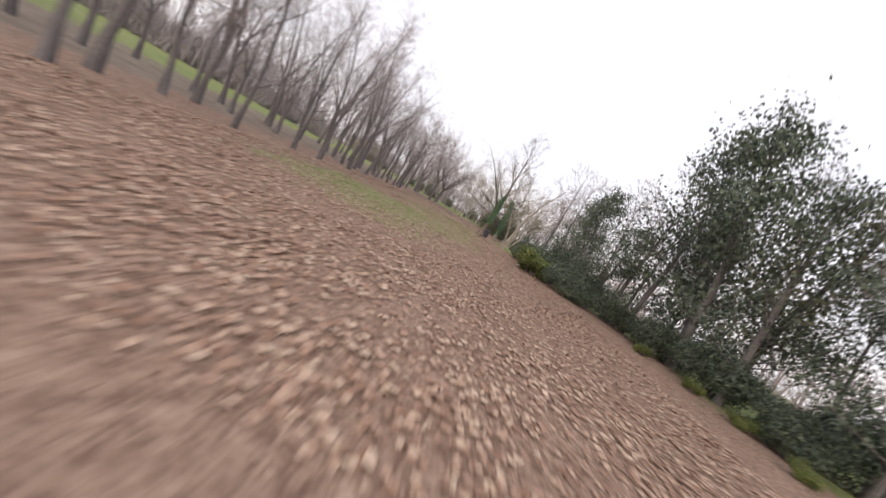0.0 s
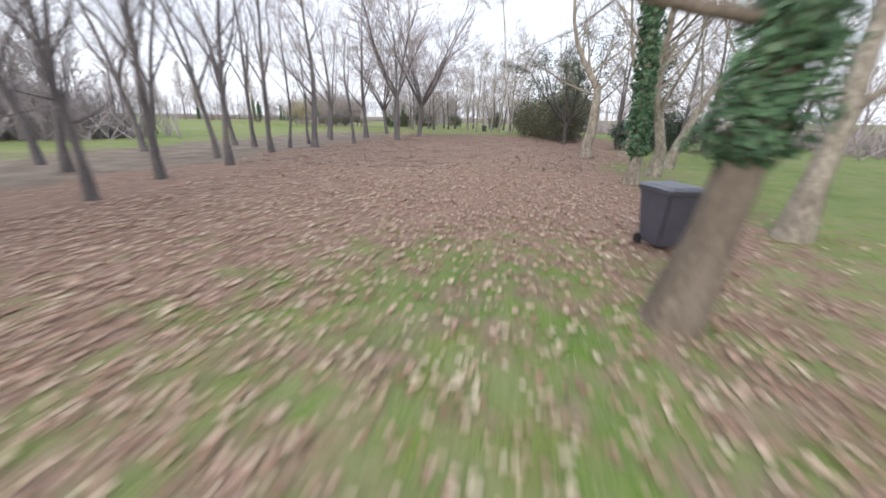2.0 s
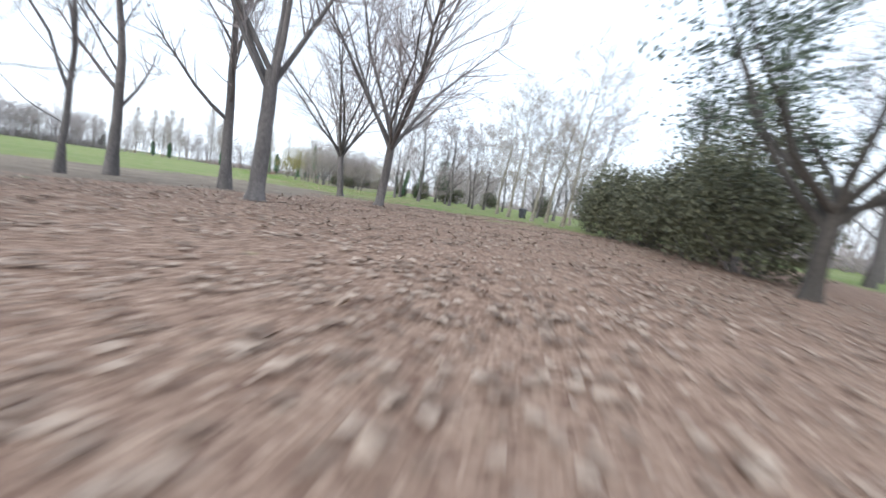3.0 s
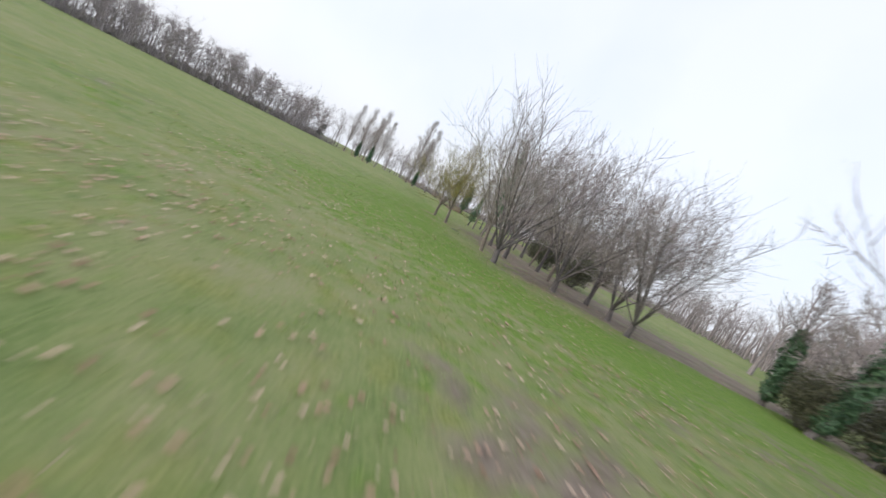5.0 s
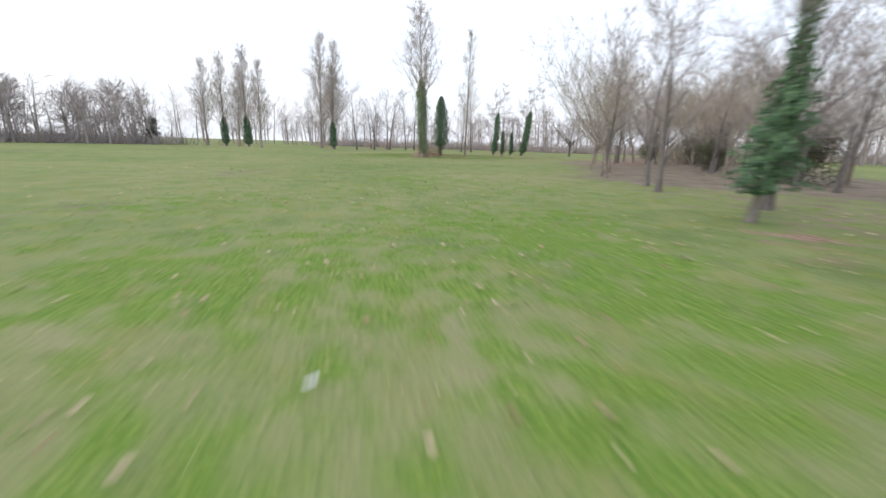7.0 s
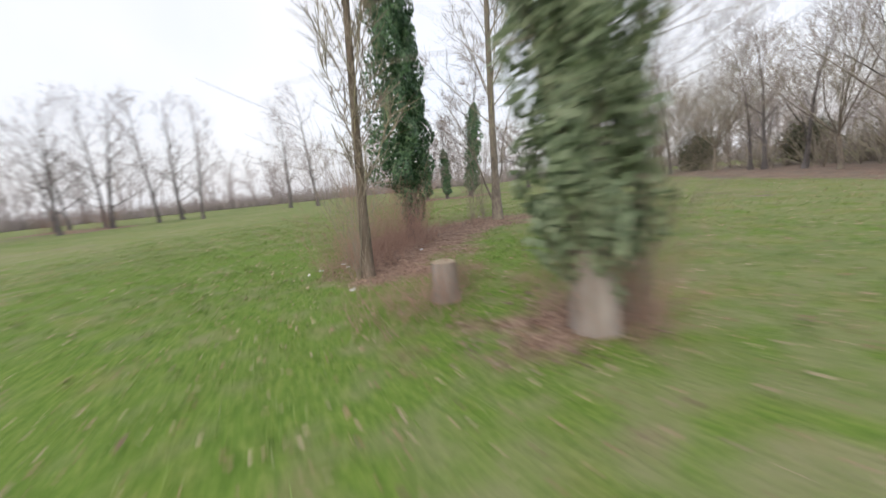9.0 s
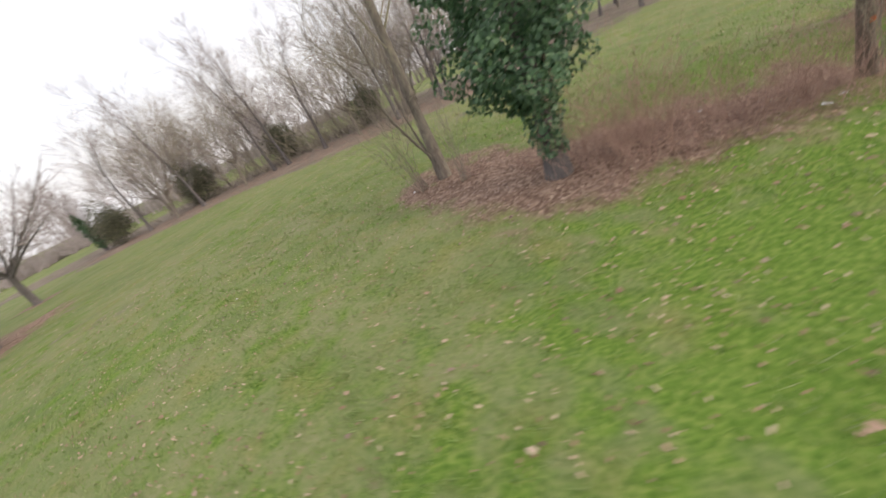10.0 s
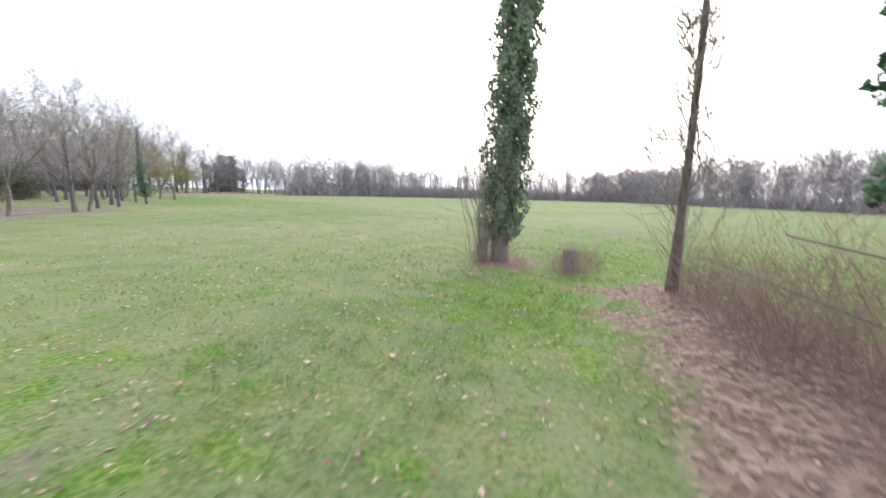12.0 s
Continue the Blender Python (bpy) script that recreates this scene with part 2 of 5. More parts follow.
    l.new(calc("ADD", calc("MULTIPLY", noise_of(0.8), 0.6), calc("MULTIPLY", noise_of(11.0), 0.4)), sr.inputs[0])
    rough_edge = calc("MULTIPLY", calc("SUBTRACT", noise_of(1.7, 6), 0.5), 1.5)

    def sharp(z):
        k = n.new("ShaderNodeMapRange")
        k.inputs[1].default_value, k.inputs[2].default_value = 0.3, 0.7
        l.new(calc("ADD", z, rough_edge), k.inputs[0])
        return k.outputs[0]

    col = blend(sharp(zone("soil")), grass_col, sr.outputs[0])
    col = blend(sharp(zone("litter")), col, lr.outputs[0])
    l.new(col, b.inputs["Base Color"])
    bp = n.new("ShaderNodeBump")
    bp.inputs["Strength"].default_value, bp.inputs["Distance"].default_value = 0.5, 0.04
    l.new(calc("ADD", g3, calc("MULTIPLY", vor.outputs["Distance"], 0.35)), bp.inputs["Height"])
    l.new(bp.outputs[0], b.inputs["Normal"])
    return m


GROUND = ground_material()

# ---- helpers for meshes ----
def mesh_object(name, verts, faces, material, parent=None, label="", smooth=False):
    me = bpy.data.meshes.new(name)
    me.from_pydata([tuple(v) for v in verts], [], faces)
    me.materials.append(material)
    if smooth:
        me.shade_smooth()
    ob = new(name, me)
    if parent is not None:
        ob.parent = parent
    if label:
        tagged(ob, label)
    return ob


def part(name, bm, material, parent, label=""):
    me = bpy.data.meshes.new(name)
    bm.to_mesh(me)
    bm.free()
    me.materials.append(material)
    ob = new(name, me)
    ob.parent = parent
    if label:
        tagged(ob, label)
    return ob


def quads_mesh(name, corners, material, parent=None, label=""):
    """corners: array (count, corners of a piece, 3); every piece is one face."""
    count, k = corners.shape[:2]
    me = bpy.data.meshes.new(name)
    me.vertices.add(count * k)
    me.vertices.foreach_set("co", corners.reshape(-1).astype(np.float32))
    me.loops.add(count * k)
    me.loops.foreach_set("vertex_index", np.arange(count * k, dtype=np.int32))
    me.polygons.add(count)
    me.polygons.foreach_set("loop_start", np.arange(0, count * k, k, dtype=np.int32))
    me.polygons.foreach_set("loop_total", np.full(count, k, dtype=np.int32))
    me.update(calc_edges=True)
    me.materials.append(material)
    ob = new(name, me)
    if parent is not None:
        ob.parent = parent
    if label:
        tagged(ob, label)
    return ob


class Wood:
    """Collects tapered limbs and turns them into tubes."""

    def __init__(self):
        self.v, self.f = [], []

    def limb(self, pts, radii, sides):
        base, first = len(self.v), True
        side = Vector((1, 0, 0))
        for i, (p, r) in enumerate(zip(pts, radii)):
            d = (pts[min(i + 1, len(pts) - 1)] - pts[max(i - 1, 0)]).normalized()
            side = (side - d * side.dot(d))
            if side.length < 1e-3:
                side = Vector((0, 1, 0)) - d * d.y
            side.normalize()
            other = d.cross(side)
            for k in range(sides):
                a = 2 * math.pi * k / sides
                self.v.append(p + side * (math.cos(a) * r) + other * (math.sin(a) * r))
            if not first:
                o = base + (i - 1) * sides
                for k in range(sides):
                    k2 = (k + 1) % sides
                    self.f.append((o + k, o + k2, o + sides + k2, o + sides + k))
            first = False

    def strip(self, pts, r, rng):
        """The finest twigs: two crossed edges would not show, so one tapering strip."""
        d = pts[-1] - pts[0]
        side = d.cross(Vector((rng.gauss(0, 1), rng.gauss(0, 1), rng.gauss(0, 1))))
        if side.length < 1e-6:
            return
        side.normalize()
        o, n = len(self.v), len(pts)
        for i, p in enumerate(pts):
            k = side * (r * (1 - 0.6 * i / (n - 1)))
            self.v += [p - k, p + k]
        for i in range(n - 1):
            self.f.append((o + 2 * i, o + 2 * i + 1, o + 2 * i + 3, o + 2 * i + 2))

    def make(self, name, material, parent, label=""):
        return mesh_object(name, self.v, self.f, material, parent, label, smooth=True)


def wander(rng, start, way, length, n, wobble, lift):
    """A crooked line: wobble turns it at random, lift bends it upwards."""
    pts, d, step = [start.copy()], way.normalized(), length / n
    for _ in range(n):
        d = (d + Vector((rng.gauss(0, wobble), rng.gauss(0, wobble), rng.gauss(0, wobble * 0.6) + lift))).normalized()
        pts.append(pts[-1] + d * step)
    return pts


def on_line(pts, f):
    x = f * (len(pts) - 1)
    i = min(int(x), len(pts) - 2)
    return pts[i].lerp(pts[i + 1], x - i), (pts[i + 1] - pts[i]).normalized()


def spread(rng, d, angle):
    """A way that leaves d by the angle, on a random side."""
    p = Vector((rng.gauss(0, 1), rng.gauss(0, 1), rng.gauss(0, 1)))
    p = (p - d * p.dot(d)).normalized()
    return (d * math.cos(angle) + p * math.sin(angle)).normalized()


SPINES = {}


def grow_tree(seed, height=9.5, radius=0.14, clear=0.22, limbs=16, limb_len=0.36, angle=48, lift=0.10, sub=6, fine=4, lean=(0, 0), wobble=0.05,
              bark=BARK, twig=TWIG, fork=0, limb_top=0.35, fine_r=0.007, sub_len=0.5, kind="tree", flare=1.5, boughs=(), single=False, limb_r=0.35, way_points=None, cheap=False):
    """One bare tree: a trunk with its limbs in one mesh and the twigs of the crown in another."""
    rng = random.Random(seed)
    root = new(kind)
    wood, crown = Wood(), Wood()
    trunk = wander(rng, Vector((0, 0, -0.12)), Vector((lean[0], lean[1], 1)), height * (0.93 if not fork else clear + 0.05), 10, wobble, 0.02)
    if way_points:
        line = [Vector(p) for p in way_points]
        trunk = [on_line(line, i / 12)[0] + Vector((rng.gauss(0, 0.04), rng.gauss(0, 0.04), 0)) for i in range(13)]
    n = len(trunk)
    radii = [radius * (flare - (flare - 1) * min(1, i / 1.0)) * (1 - 0.93 * (i / (n - 1)) ** 0.9 if not fork else 1 - 0.25 * i / (n - 1)) for i in range(n)]
    wood.limb(trunk, [max(r, 0.012) for r in radii], 7)
    mains = []
    SPINES[root.name] = [[tuple(p) for p in trunk]]
    for f, way, length, r in boughs:
        p, d = on_line(trunk, f)
        pts = wander(rng, p, Vector(way), length, 7, 0.13, 0.05)
        SPINES[root.name].append([tuple(q) for q in pts])
        w = Wood()
        w.limb(pts, [max(r * (1 - 0.8 * i / 7), fine_r) for i in range(8)], 6)
        w.make("bough", bark, root)
        mains += [(pts, r * 0.5, length), (pts, r * 0.4, length * 0.7)]
    for k in range(limbs):
        if fork:
            f = 0.8 + 0.2 * rng.random()
            p, d = on_line(trunk, f)
            way = spread(rng, Vector((0, 0, 1)), radians(angle * (0.5 + 0.7 * rng.random())))
            length = height * (1 - clear) * rng.uniform(0.75, 1.1) * limb_len * 2
            r = radius * rng.uniform(0.3, 0.5) * limb_r / 0.35
        else:
            f = clear + (0.97 - clear) * (k + rng.random()) / limbs
            p, d = on_line(trunk, f)
            u = (f - clear) / (1 - clear)
            way = spread(rng, Vector((d.x, d.y, d.z)), radians(angle * rng.uniform(0.75, 1.2) * (1 - 0.35 * u)))
            length = height * limb_len * (1 - (1 - limb_top) * u) * rng.uniform(0.75, 1.15)
            r = max(limb_r * radius * (1 - 0.75 * u) * rng.uniform(0.7, 1.15), fine_r * 1.3)
        pts = wander(rng, p, way, length, 5, 0.10, lift)
        if single:
            w = Wood()
            w.limb(pts, [max(r * (1 - 0.85 * i / 5), fine_r) for i in range(6)], 5)
            w.make("limb", bark, root)
        else:
            (crown if limbs > 40 else wood).limb(pts, [max(r * (1 - 0.85 * i / 5), fine_r) for i in range(6)], 5)
        mains.append((pts, r, length))
    for pts, r, length in mains:
        for _ in range(sub):
            f = rng.uniform(0.18, 1.0)
            p, d = on_line(pts, f)
            ln = length * sub_len * (1.1 - 0.6 * f) * rng.uniform(0.6, 1.2)
            q = wander(rng, p, spread(rng, d, radians(rng.uniform(25, 60))), ln, 3, 0.13, lift * 0.9)
            if cheap:
                crown.strip(q, fine_r * 1.3, rng)
            else:
                crown.limb(q, [max(r * 0.38 * (1 - 0.28 * i), fine_r * 0.9) for i in range(4)], 3)
            for _ in range(fine):
                p2, d2 = on_line(q, rng.uniform(0.2, 1.0))
                q2 = wander(rng, p2, spread(rng, d2, radians(rng.uniform(20, 60))), max(ln * rng.uniform(0.35, 0.8), 0.35), 2, 0.18, lift)
                crown.strip(q2, fine_r, rng)
    wood.make("trunk", bark, root)
    crown.make("crown", twig, root)
    return root


def leaf_cloud(rng, centres, normals, size, droop=0.3):
    """Kite-shaped leaves at the given points, facing roughly along the normals: corners (count, 4, 3)."""
    n = len(centres)
    nr = normals + rng.normal(0, 0.55, (n, 3))
    nr /= np.linalg.norm(nr, axis=1)[:, None] + 1e-9
    a = np.cross(nr, rng.normal(0, 1, (n, 3)))
    a /= np.linalg.norm(a, axis=1)[:, None] + 1e-9
    b = np.cross(nr, a)
    s = size * rng.uniform(0.6, 1.3, (n, 1))
    c = np.empty((n, 4, 3))
    c[:, 0] = centres - a * s * 0.55
    c[:, 1] = centres + b * s * 0.42 - nr * s * 0.1
    c[:, 2] = centres + a * s * 0.6 - nr * s * droop * 0.5
    c[:, 3] = centres - b * s * 0.42 - nr * s * 0.1
    return c


def ivy_sleeve(parent, seed, low, high, r_low, r_high, count, size, material=IVY, lean=(0, 0), top=0.3, name="ivy", label="dense climbing ivy", lumps=0.35, spine=0, east=1.0, north=1.0):
    """Ivy leaves in lumpy shelves round a trunk from low to high."""
    rng = np.random.default_rng(seed)
    u = rng.uniform(0, 1, count)
    ang = rng.uniform(0, 2 * math.pi, count)
    z = low + (high - low) * u
    prof = (r_low + (r_high - r_low) * u) * np.where(u > 1 - top, np.sqrt(np.clip((1 - u) / top, 0, 1)), 1.0)
    prof = prof * np.clip(u / 0.06, 0.35, 1)
    ph = rng.uniform(0, 6.28, 6)
    lump = 1 + lumps * (np.sin(ang * 3 + z * 2.3 + ph[0]) * np.sin(z * 3.1 + ang + ph[1]) + 0.6 * np.sin(ang * 5 - z * 4.7 + ph[2]))
    rad = prof * lump * (1 - 0.5 * rng.uniform(0, 1, count) ** 2.5) + 0.03
    out = np.stack([np.cos(ang), np.sin(ang), np.full(count, 0.45)], 1)
    s = np.array(SPINES[parent.name][spine])
    cx, cy = np.interp(z, s[:, 2], s[:, 0]), np.interp(z, s[:, 2], s[:, 1])
    px = np.cos(ang) * rad
    pts = np.stack([np.where(px > 0, px * east, px) + cx, np.where(np.sin(ang) > 0, np.sin(ang) * rad * north, np.sin(ang) * rad) + cy, z], 1)
    return quads_mesh(name, leaf_cloud(rng, pts, out, size), material, parent, label)


def shrub(seed, radius, height, count, size, material, lobes=9, kind="shrub", stems=10, low=0.12):
    """An evergreen shrub: stems from the ground and lobes thick with leaves, with gaps between them."""
    rng = np.random.default_rng(seed)
    pr = random.Random(seed)
    root = new(kind)
    wood = Wood()
    cs, ns = [], []
    for k in range(lobes):
        a, rr = rng.uniform(0, 6.28), radius * 0.68 * math.sqrt(rng.uniform(0, 1))
        cz = height * rng.uniform(low + 0.12, 0.74) * (1 - 0.35 * (rr / radius))
        c = np.array([math.cos(a) * rr, math.sin(a) * rr, cz])
        s = np.array([radius * rng.uniform(0.34, 0.52), radius * rng.uniform(0.34, 0.52), height * rng.uniform(0.2, 0.32)])
        m = count // lobes
        d = rng.normal(0, 1, (m, 3))
        d /= np.linalg.norm(d, axis=1)[:, None]
        sh = 1 + 0.22 * np.sin(d[:, :1] * 7 + k) * np.cos(d[:, 1:2] * 6 + d[:, 2:] * 5)
        p = c + d * s * sh * (1 - 0.5 * rng.uniform(0, 1, (m, 1)) ** 2)
        cs.append(p)
        ns.append(d + np.array([0, 0, 0.3]))
        wood.limb(wander(pr, Vector((c[0] * 0.25, c[1] * 0.25, -0.08)), Vector((c[0], c[1], c[2] + 0.3)), float(np.linalg.norm(c)) + 0.15, 4, 0.12, 0.02),
                  [0.035, 0.03, 0.024, 0.018, 0.01], 4)
    cs, ns = np.concatenate(cs), np.concatenate(ns)
    keep = cs[:, 2] > 0.04
    wood.make("woody_base", BARK, root)
    quads_mesh("foliage", leaf_cloud(rng, cs[keep], ns[keep], size), material, root)
    return root


def evergreen_tree(seed, height, radius, count, size, material=EVERGREEN, kind="tree"):
    """A tall evergreen: forking trunk and tiers of leafy sprays with sky between them."""
    rng = np.random.default_rng(seed)
    pr = random.Random(seed)
    root = new(kind)
    wood = Wood()
    trunk = wander(pr, Vector((0, 0, -0.1)), Vector((0.05, 0.03, 1)), height * 0.95, 9, 0.05, 0.02)
    wood.limb(trunk, [0.17 * (1 - 0.9 * i / 9) + 0.01 for i in range(10)], 6)
    cs, ns = [], []
    sprays = 46
    for k in range(sprays):
        f = 0.14 + 0.85 * (k + pr.random()) / sprays
        p, d = on_line(trunk, f)
        ln = radius * (1.05 - 0.72 * max(0, f - 0.3) / 0.7) * pr.uniform(0.55, 1.15)
        pts = wander(pr, p, spread(pr, Vector((0, 0, 1)), radians(pr.uniform(50, 85))), ln, 4, 0.12, 0.06)
        wood.limb(pts, [0.035 * (1 - 0.75 * i / 4) for i in range(5)], 4)
        m = count // sprays
        t = rng.uniform(0.25, 1.08, m)
        idx = np.clip((t * 4).astype(int), 0, 3)
        arr = np.array([list(q) for q in pts])
        base = arr[idx] + (arr[idx + 1] - arr[idx]) * (t * 4 - idx)[:, None]
        off = rng.normal(0, 1, (m, 3)) * np.array([0.28, 0.28, 0.16]) * (0.6 + radius * 0.22)
        cs.append(base + off)
        ns.append(off + np.array([0, 0, 0.25]))
    wood.make("trunk", BARK, root)
    quads_mesh("foliage", leaf_cloud(rng, np.concatenate(cs), np.concatenate(ns), size), material, root)
    return root


def thicket(seed, radius, height, stems, material=BRAMBLE, kind="bramble_thicket", r=0.006, splay=0.35, piece="cane"):
    """Thin, arching, leafless stems that rise from one patch."""
    rng = random.Random(seed)
    root = new(kind)
    for k in range(stems):
        wood = Wood()
        if k % 3 == 0:
            a, rr = rng.uniform(0, 6.28), radius * math.sqrt(rng.random()) * 0.8
        p = Vector((math.cos(a) * rr + rng.gauss(0, 0.02), math.sin(a) * rr + rng.gauss(0, 0.02), -0.05))
        ln = height * rng.uniform(0.5, 1.15)
        q = wander(rng, p, Vector((rng.gauss(0, splay), rng.gauss(0, splay), 1)), ln, 5, 0.14, -0.015)
        rr2 = r * rng.uniform(0.6, 1.4)
        wood.limb(q, [rr2 * (1 - 0.14 * i) for i in range(6)], 3)
        for _ in range(3):
            p2, d2 = on_line(q, rng.uniform(0.25, 0.95))
            wood.limb(wander(rng, p2, spread(rng, d2, radians(rng.uniform(25, 60))), ln * rng.uniform(0.2, 0.4), 2, 0.2, 0), [rr2 * 0.6, rr2 * 0.5, rr2 * 0.3], 3)
        wood.make(piece, material, root)
    return root


def stand(ob, x, y, turn=0.0, size=1.0, tilt=(0, 0)):
    ob.matrix_basis = pose(x, y, 0, tilt[0], tilt[1], turn) @ Matrix.Scale(size, 4)
    return ob


def stand_copy(ob, x, y, turn=0.0, size=1.0, tilt=(0, 0)):
    return stand(copy_thing(ob, Matrix.Identity(4)), x, y, turn, size, tilt)


# ---- zones of the ground ----
def wave(x, y, s, seed=0.0):
    return (np.sin(x * s + 1.3 + seed) * np.cos(y * s * 0.9 - 0.7 + seed * 2) + 0.6 * np.sin(x * s * 2.3 - y * s * 1.7 + seed) + 0.4 * np.cos(x * s * 4.1 + y * s * 3.7 + seed * 3)) / 2


def soft(v, lo, hi):
    return np.clip((v - lo) / (hi - lo), 0, 1)


def near(x, y, cx, cy, r, edge=0.6):
    return 1 - soft(np.hypot(x - cx, y - cy), r - edge / 2, r + edge / 2)


ISLAND = ((-73.75, 165.3, 1.4), (-72.0, 167.1, 1.2), (-73.0, 166.4, 1.05), (-74.0, 162.6, 1.0), (-72.4, 160.0, 0.75), (-73.95, 163.9, 1.15))
BASES = ((-42.9, 127.7, 0.75), (-39.4, 124.4, 0.7), (-40.4, 127.1, 0.5), (-75.4, 182.6, 1.7), (-73.0, 182.7, 1.8), (-70.5, 183.6, 1.6), (-103.1, 174.9, 1.6), (-114.3, 166.1, 1.8), (-120, 165.2, 1.8),
         (-107, 188, 3.0), (-101, 186, 2.5), (-66.6, 189.3, 1.0), (-127.8, 165.7, 1.5), (-48.4, 138.2, 0.6), (-47.8, 136.6, 0.5))
EDGE = ((-26.6, 124.6), (-30.3, 122.3), (-37.5, 127.0), (-43.5, 133.5), (-48.0, 138.5), (-54.0, 149.0), (-57.0, 160.0), (-57.5, 172.0), (-54.5, 182.0), (-58.0, 193.0))


def edge_distance(x, y):
    """Signed distance to the plantation's edge; positive among its trees."""
    best = np.full(np.shape(x), 1e9)
    sign = np.full(np.shape(x), -1.0)
    for (ax, ay), (bx, by) in zip(EDGE[:-1], EDGE[1:]):
        dx, dy = bx - ax, by - ay
        t = np.clip(((x - ax) * dx + (y - ay) * dy) / (dx * dx + dy * dy), 0, 1)
        px, py = x - ax - t * dx, y - ay - t * dy
        d = np.hypot(px, py)
        s = np.where(dx * py - dy * px < 0, 1.0, -1.0)
        sign = np.where(d < best, s, sign)
        best = np.minimum(d, best)
    return best * sign


def litter_zone(x, y):
    w = wave(x, y, 0.55) * 1.6 + wave(x, y, 0.17, 2.2) * 2.0
    # the avenue, thick with leaves but for a grassy stretch half way
    ave = soft(x + w * 0.8, -13.5, -10) * (1 - soft(x - 3.5 * (1 - soft(y, 26, 34)) - 5.0 * soft(y, 70, 74) + w * 0.5, 8.0, 11.0)) * (1 - soft(y + 2.2 * w, 90, 99))
    green = soft(y + w, 15, 24) * (1 - soft(y + 1.5 * w, 42, 53)) * soft(x + w, -8.5, -4) * (1 - soft(x + 0.5 * w, 1.8, 3.6))
    green2 = soft(x + w * 0.6, 4.6, 6.8) * soft(y, 43, 47) * (1 - soft(y, 60, 66))
    green3 = near(x, y, 1.8, 45.5, 3.6, 3.0)
    green4 = soft(y, 9, 13) * (1 - soft(y, 22, 27)) * soft(x, -9, -7) * (1 - soft(x + w, -2.5, 0.5))
    v = ave * (1 - 0.5 * green) * (1 - 0.7 * green2) * (1 - 0.45 * green3) * (1 - 0.5 * green4)
    for cx, cy, r in ISLAND:
        v = np.maximum(v, near(x, y, cx + 0.06 * w, cy, r, 0.9))
    for cx, cy, r in BASES:
        v = np.maximum(v, near(x, y, cx, cy, r, 0.9) * 0.85)
    e = edge_distance(x, y)
    v = np.maximum(v, 0.25 * soft(e, -1.5, 2.5) * (1 - soft(e, 15, 19)))
    v = np.maximum(v, 0.5 * soft(e + 0.3 * w, -4.0, -2.5) * (1 - soft(e, 3, 6)) * soft(y, 158, 166))
    return v


def soil_zone(x, y):
    w = wave(x, y, 0.4, 1.0) * 2
    v = soft(x + w * 1.5, -24.5, -20.5) * (1 - soft(x, -9, -6)) * (1 - soft(y + 3 * w, 91, 98)) * 0.95
    v = np.maximum(v, 0.6 * soft(x + w * 0.3, 3.4, 5.2) * (1 - soft(x, 10, 13)) * (1 - soft(y, 41, 45)))
    e = edge_distance(x, y) + w * 0.5
    v = np.maximum(v, soft(e, -2.5, 1.0) * (1 - soft(e, 14, 18)) * np.where(y > 146, 0.75, np.where(y < 134, 0.72, 0.38)))
    v = np.maximum(v, soft(e, -4.0, -2.0) * (1 - soft(e, 8, 11)) * soft(y, 158, 166))
    v = np.maximum(np.maximum(v, near(x, y, 4.0, 37.0, 0.9, 0.7)), 0.62 * near(x, y, -23.0, 111.3, 1.5, 2.2))
    v = np.maximum(v, 0.5 * soft(wave(x, y, 0.7, 5.0), -0.2, 0.5) * soft(y + w, 11, 19) * (1 - soft(y + w, 60, 70)) * soft(x + w, -10, -5) * (1 - soft(x, 3, 6)))
    v = np.maximum(v, 0.42 * soft(wave(x, y, 0.23, 2.0), 0.25, 0.8))
    return v


def lush_zone(x, y):
    """Where the grass grows thick: along the plantation and in blots of the field."""
    e = edge_distance(x, y)
    v = 0.9 * soft(e, -13, -6) * (1 - soft(e, -4, -1)) * (1 - soft(y, 128, 145))
    return np.maximum(v, np.maximum(0.8 * np.maximum(near(x, y, -76.5, 161, 5.0, 4.0), near(x, y, -72.2, 163.0, 1.6, 1.2)), np.maximum(0.15 * near(x, y, -74.0, 171.0, 11.0, 8.0), 0.2 * near(x, y, 1.5, 44, 3.5, 3.0))))


# ---- the ground: one sheet to the horizon ----
xs = np.concatenate([[-1800, -700, -300, -190], np.arange(-150, 40.5, 1.0), [60, 100, 200, 500, 1500]])
ys = np.concatenate([[-1500, -500, -150, -60], np.arange(-14, 220.5, 1.0), [240, 300, 420, 800, 2000]])
gx, gy = np.meshgrid(xs, ys)
gz = 0.035 * wave(gx, gy, 0.9, 3.0) + 0.02 * wave(gx, gy, 2.1, 4.0) - 0.03
gz = np.where((gx < -155) | (gx > 45) | (gy < -16) | (gy > 225), -0.03, gz)
nx, ny = len(xs), len(ys)
gi = np.arange(nx * ny).reshape(ny, nx)
quads = np.stack([gi[:-1, :-1], gi[:-1, 1:], gi[1:, 1:], gi[1:, :-1]], -1).reshape(-1, 4)
ground = mesh_object("ground", np.stack([gx, gy, gz], -1).reshape(-1, 3), [tuple(q) for q in quads.tolist()], GROUND, smooth=True)
for zname, fn in (("litter", litter_zone), ("soil", soil_zone), ("lush", lush_zone)):
    at = ground.data.attributes.new(zname, "FLOAT", "POINT")
    at.data.foreach_set("value", fn(gx, gy).reshape(-1).astype(np.float32))
tagged(ground, "park ground of winter grass, fallen leaves and bare soil", "ground", kind="structure")

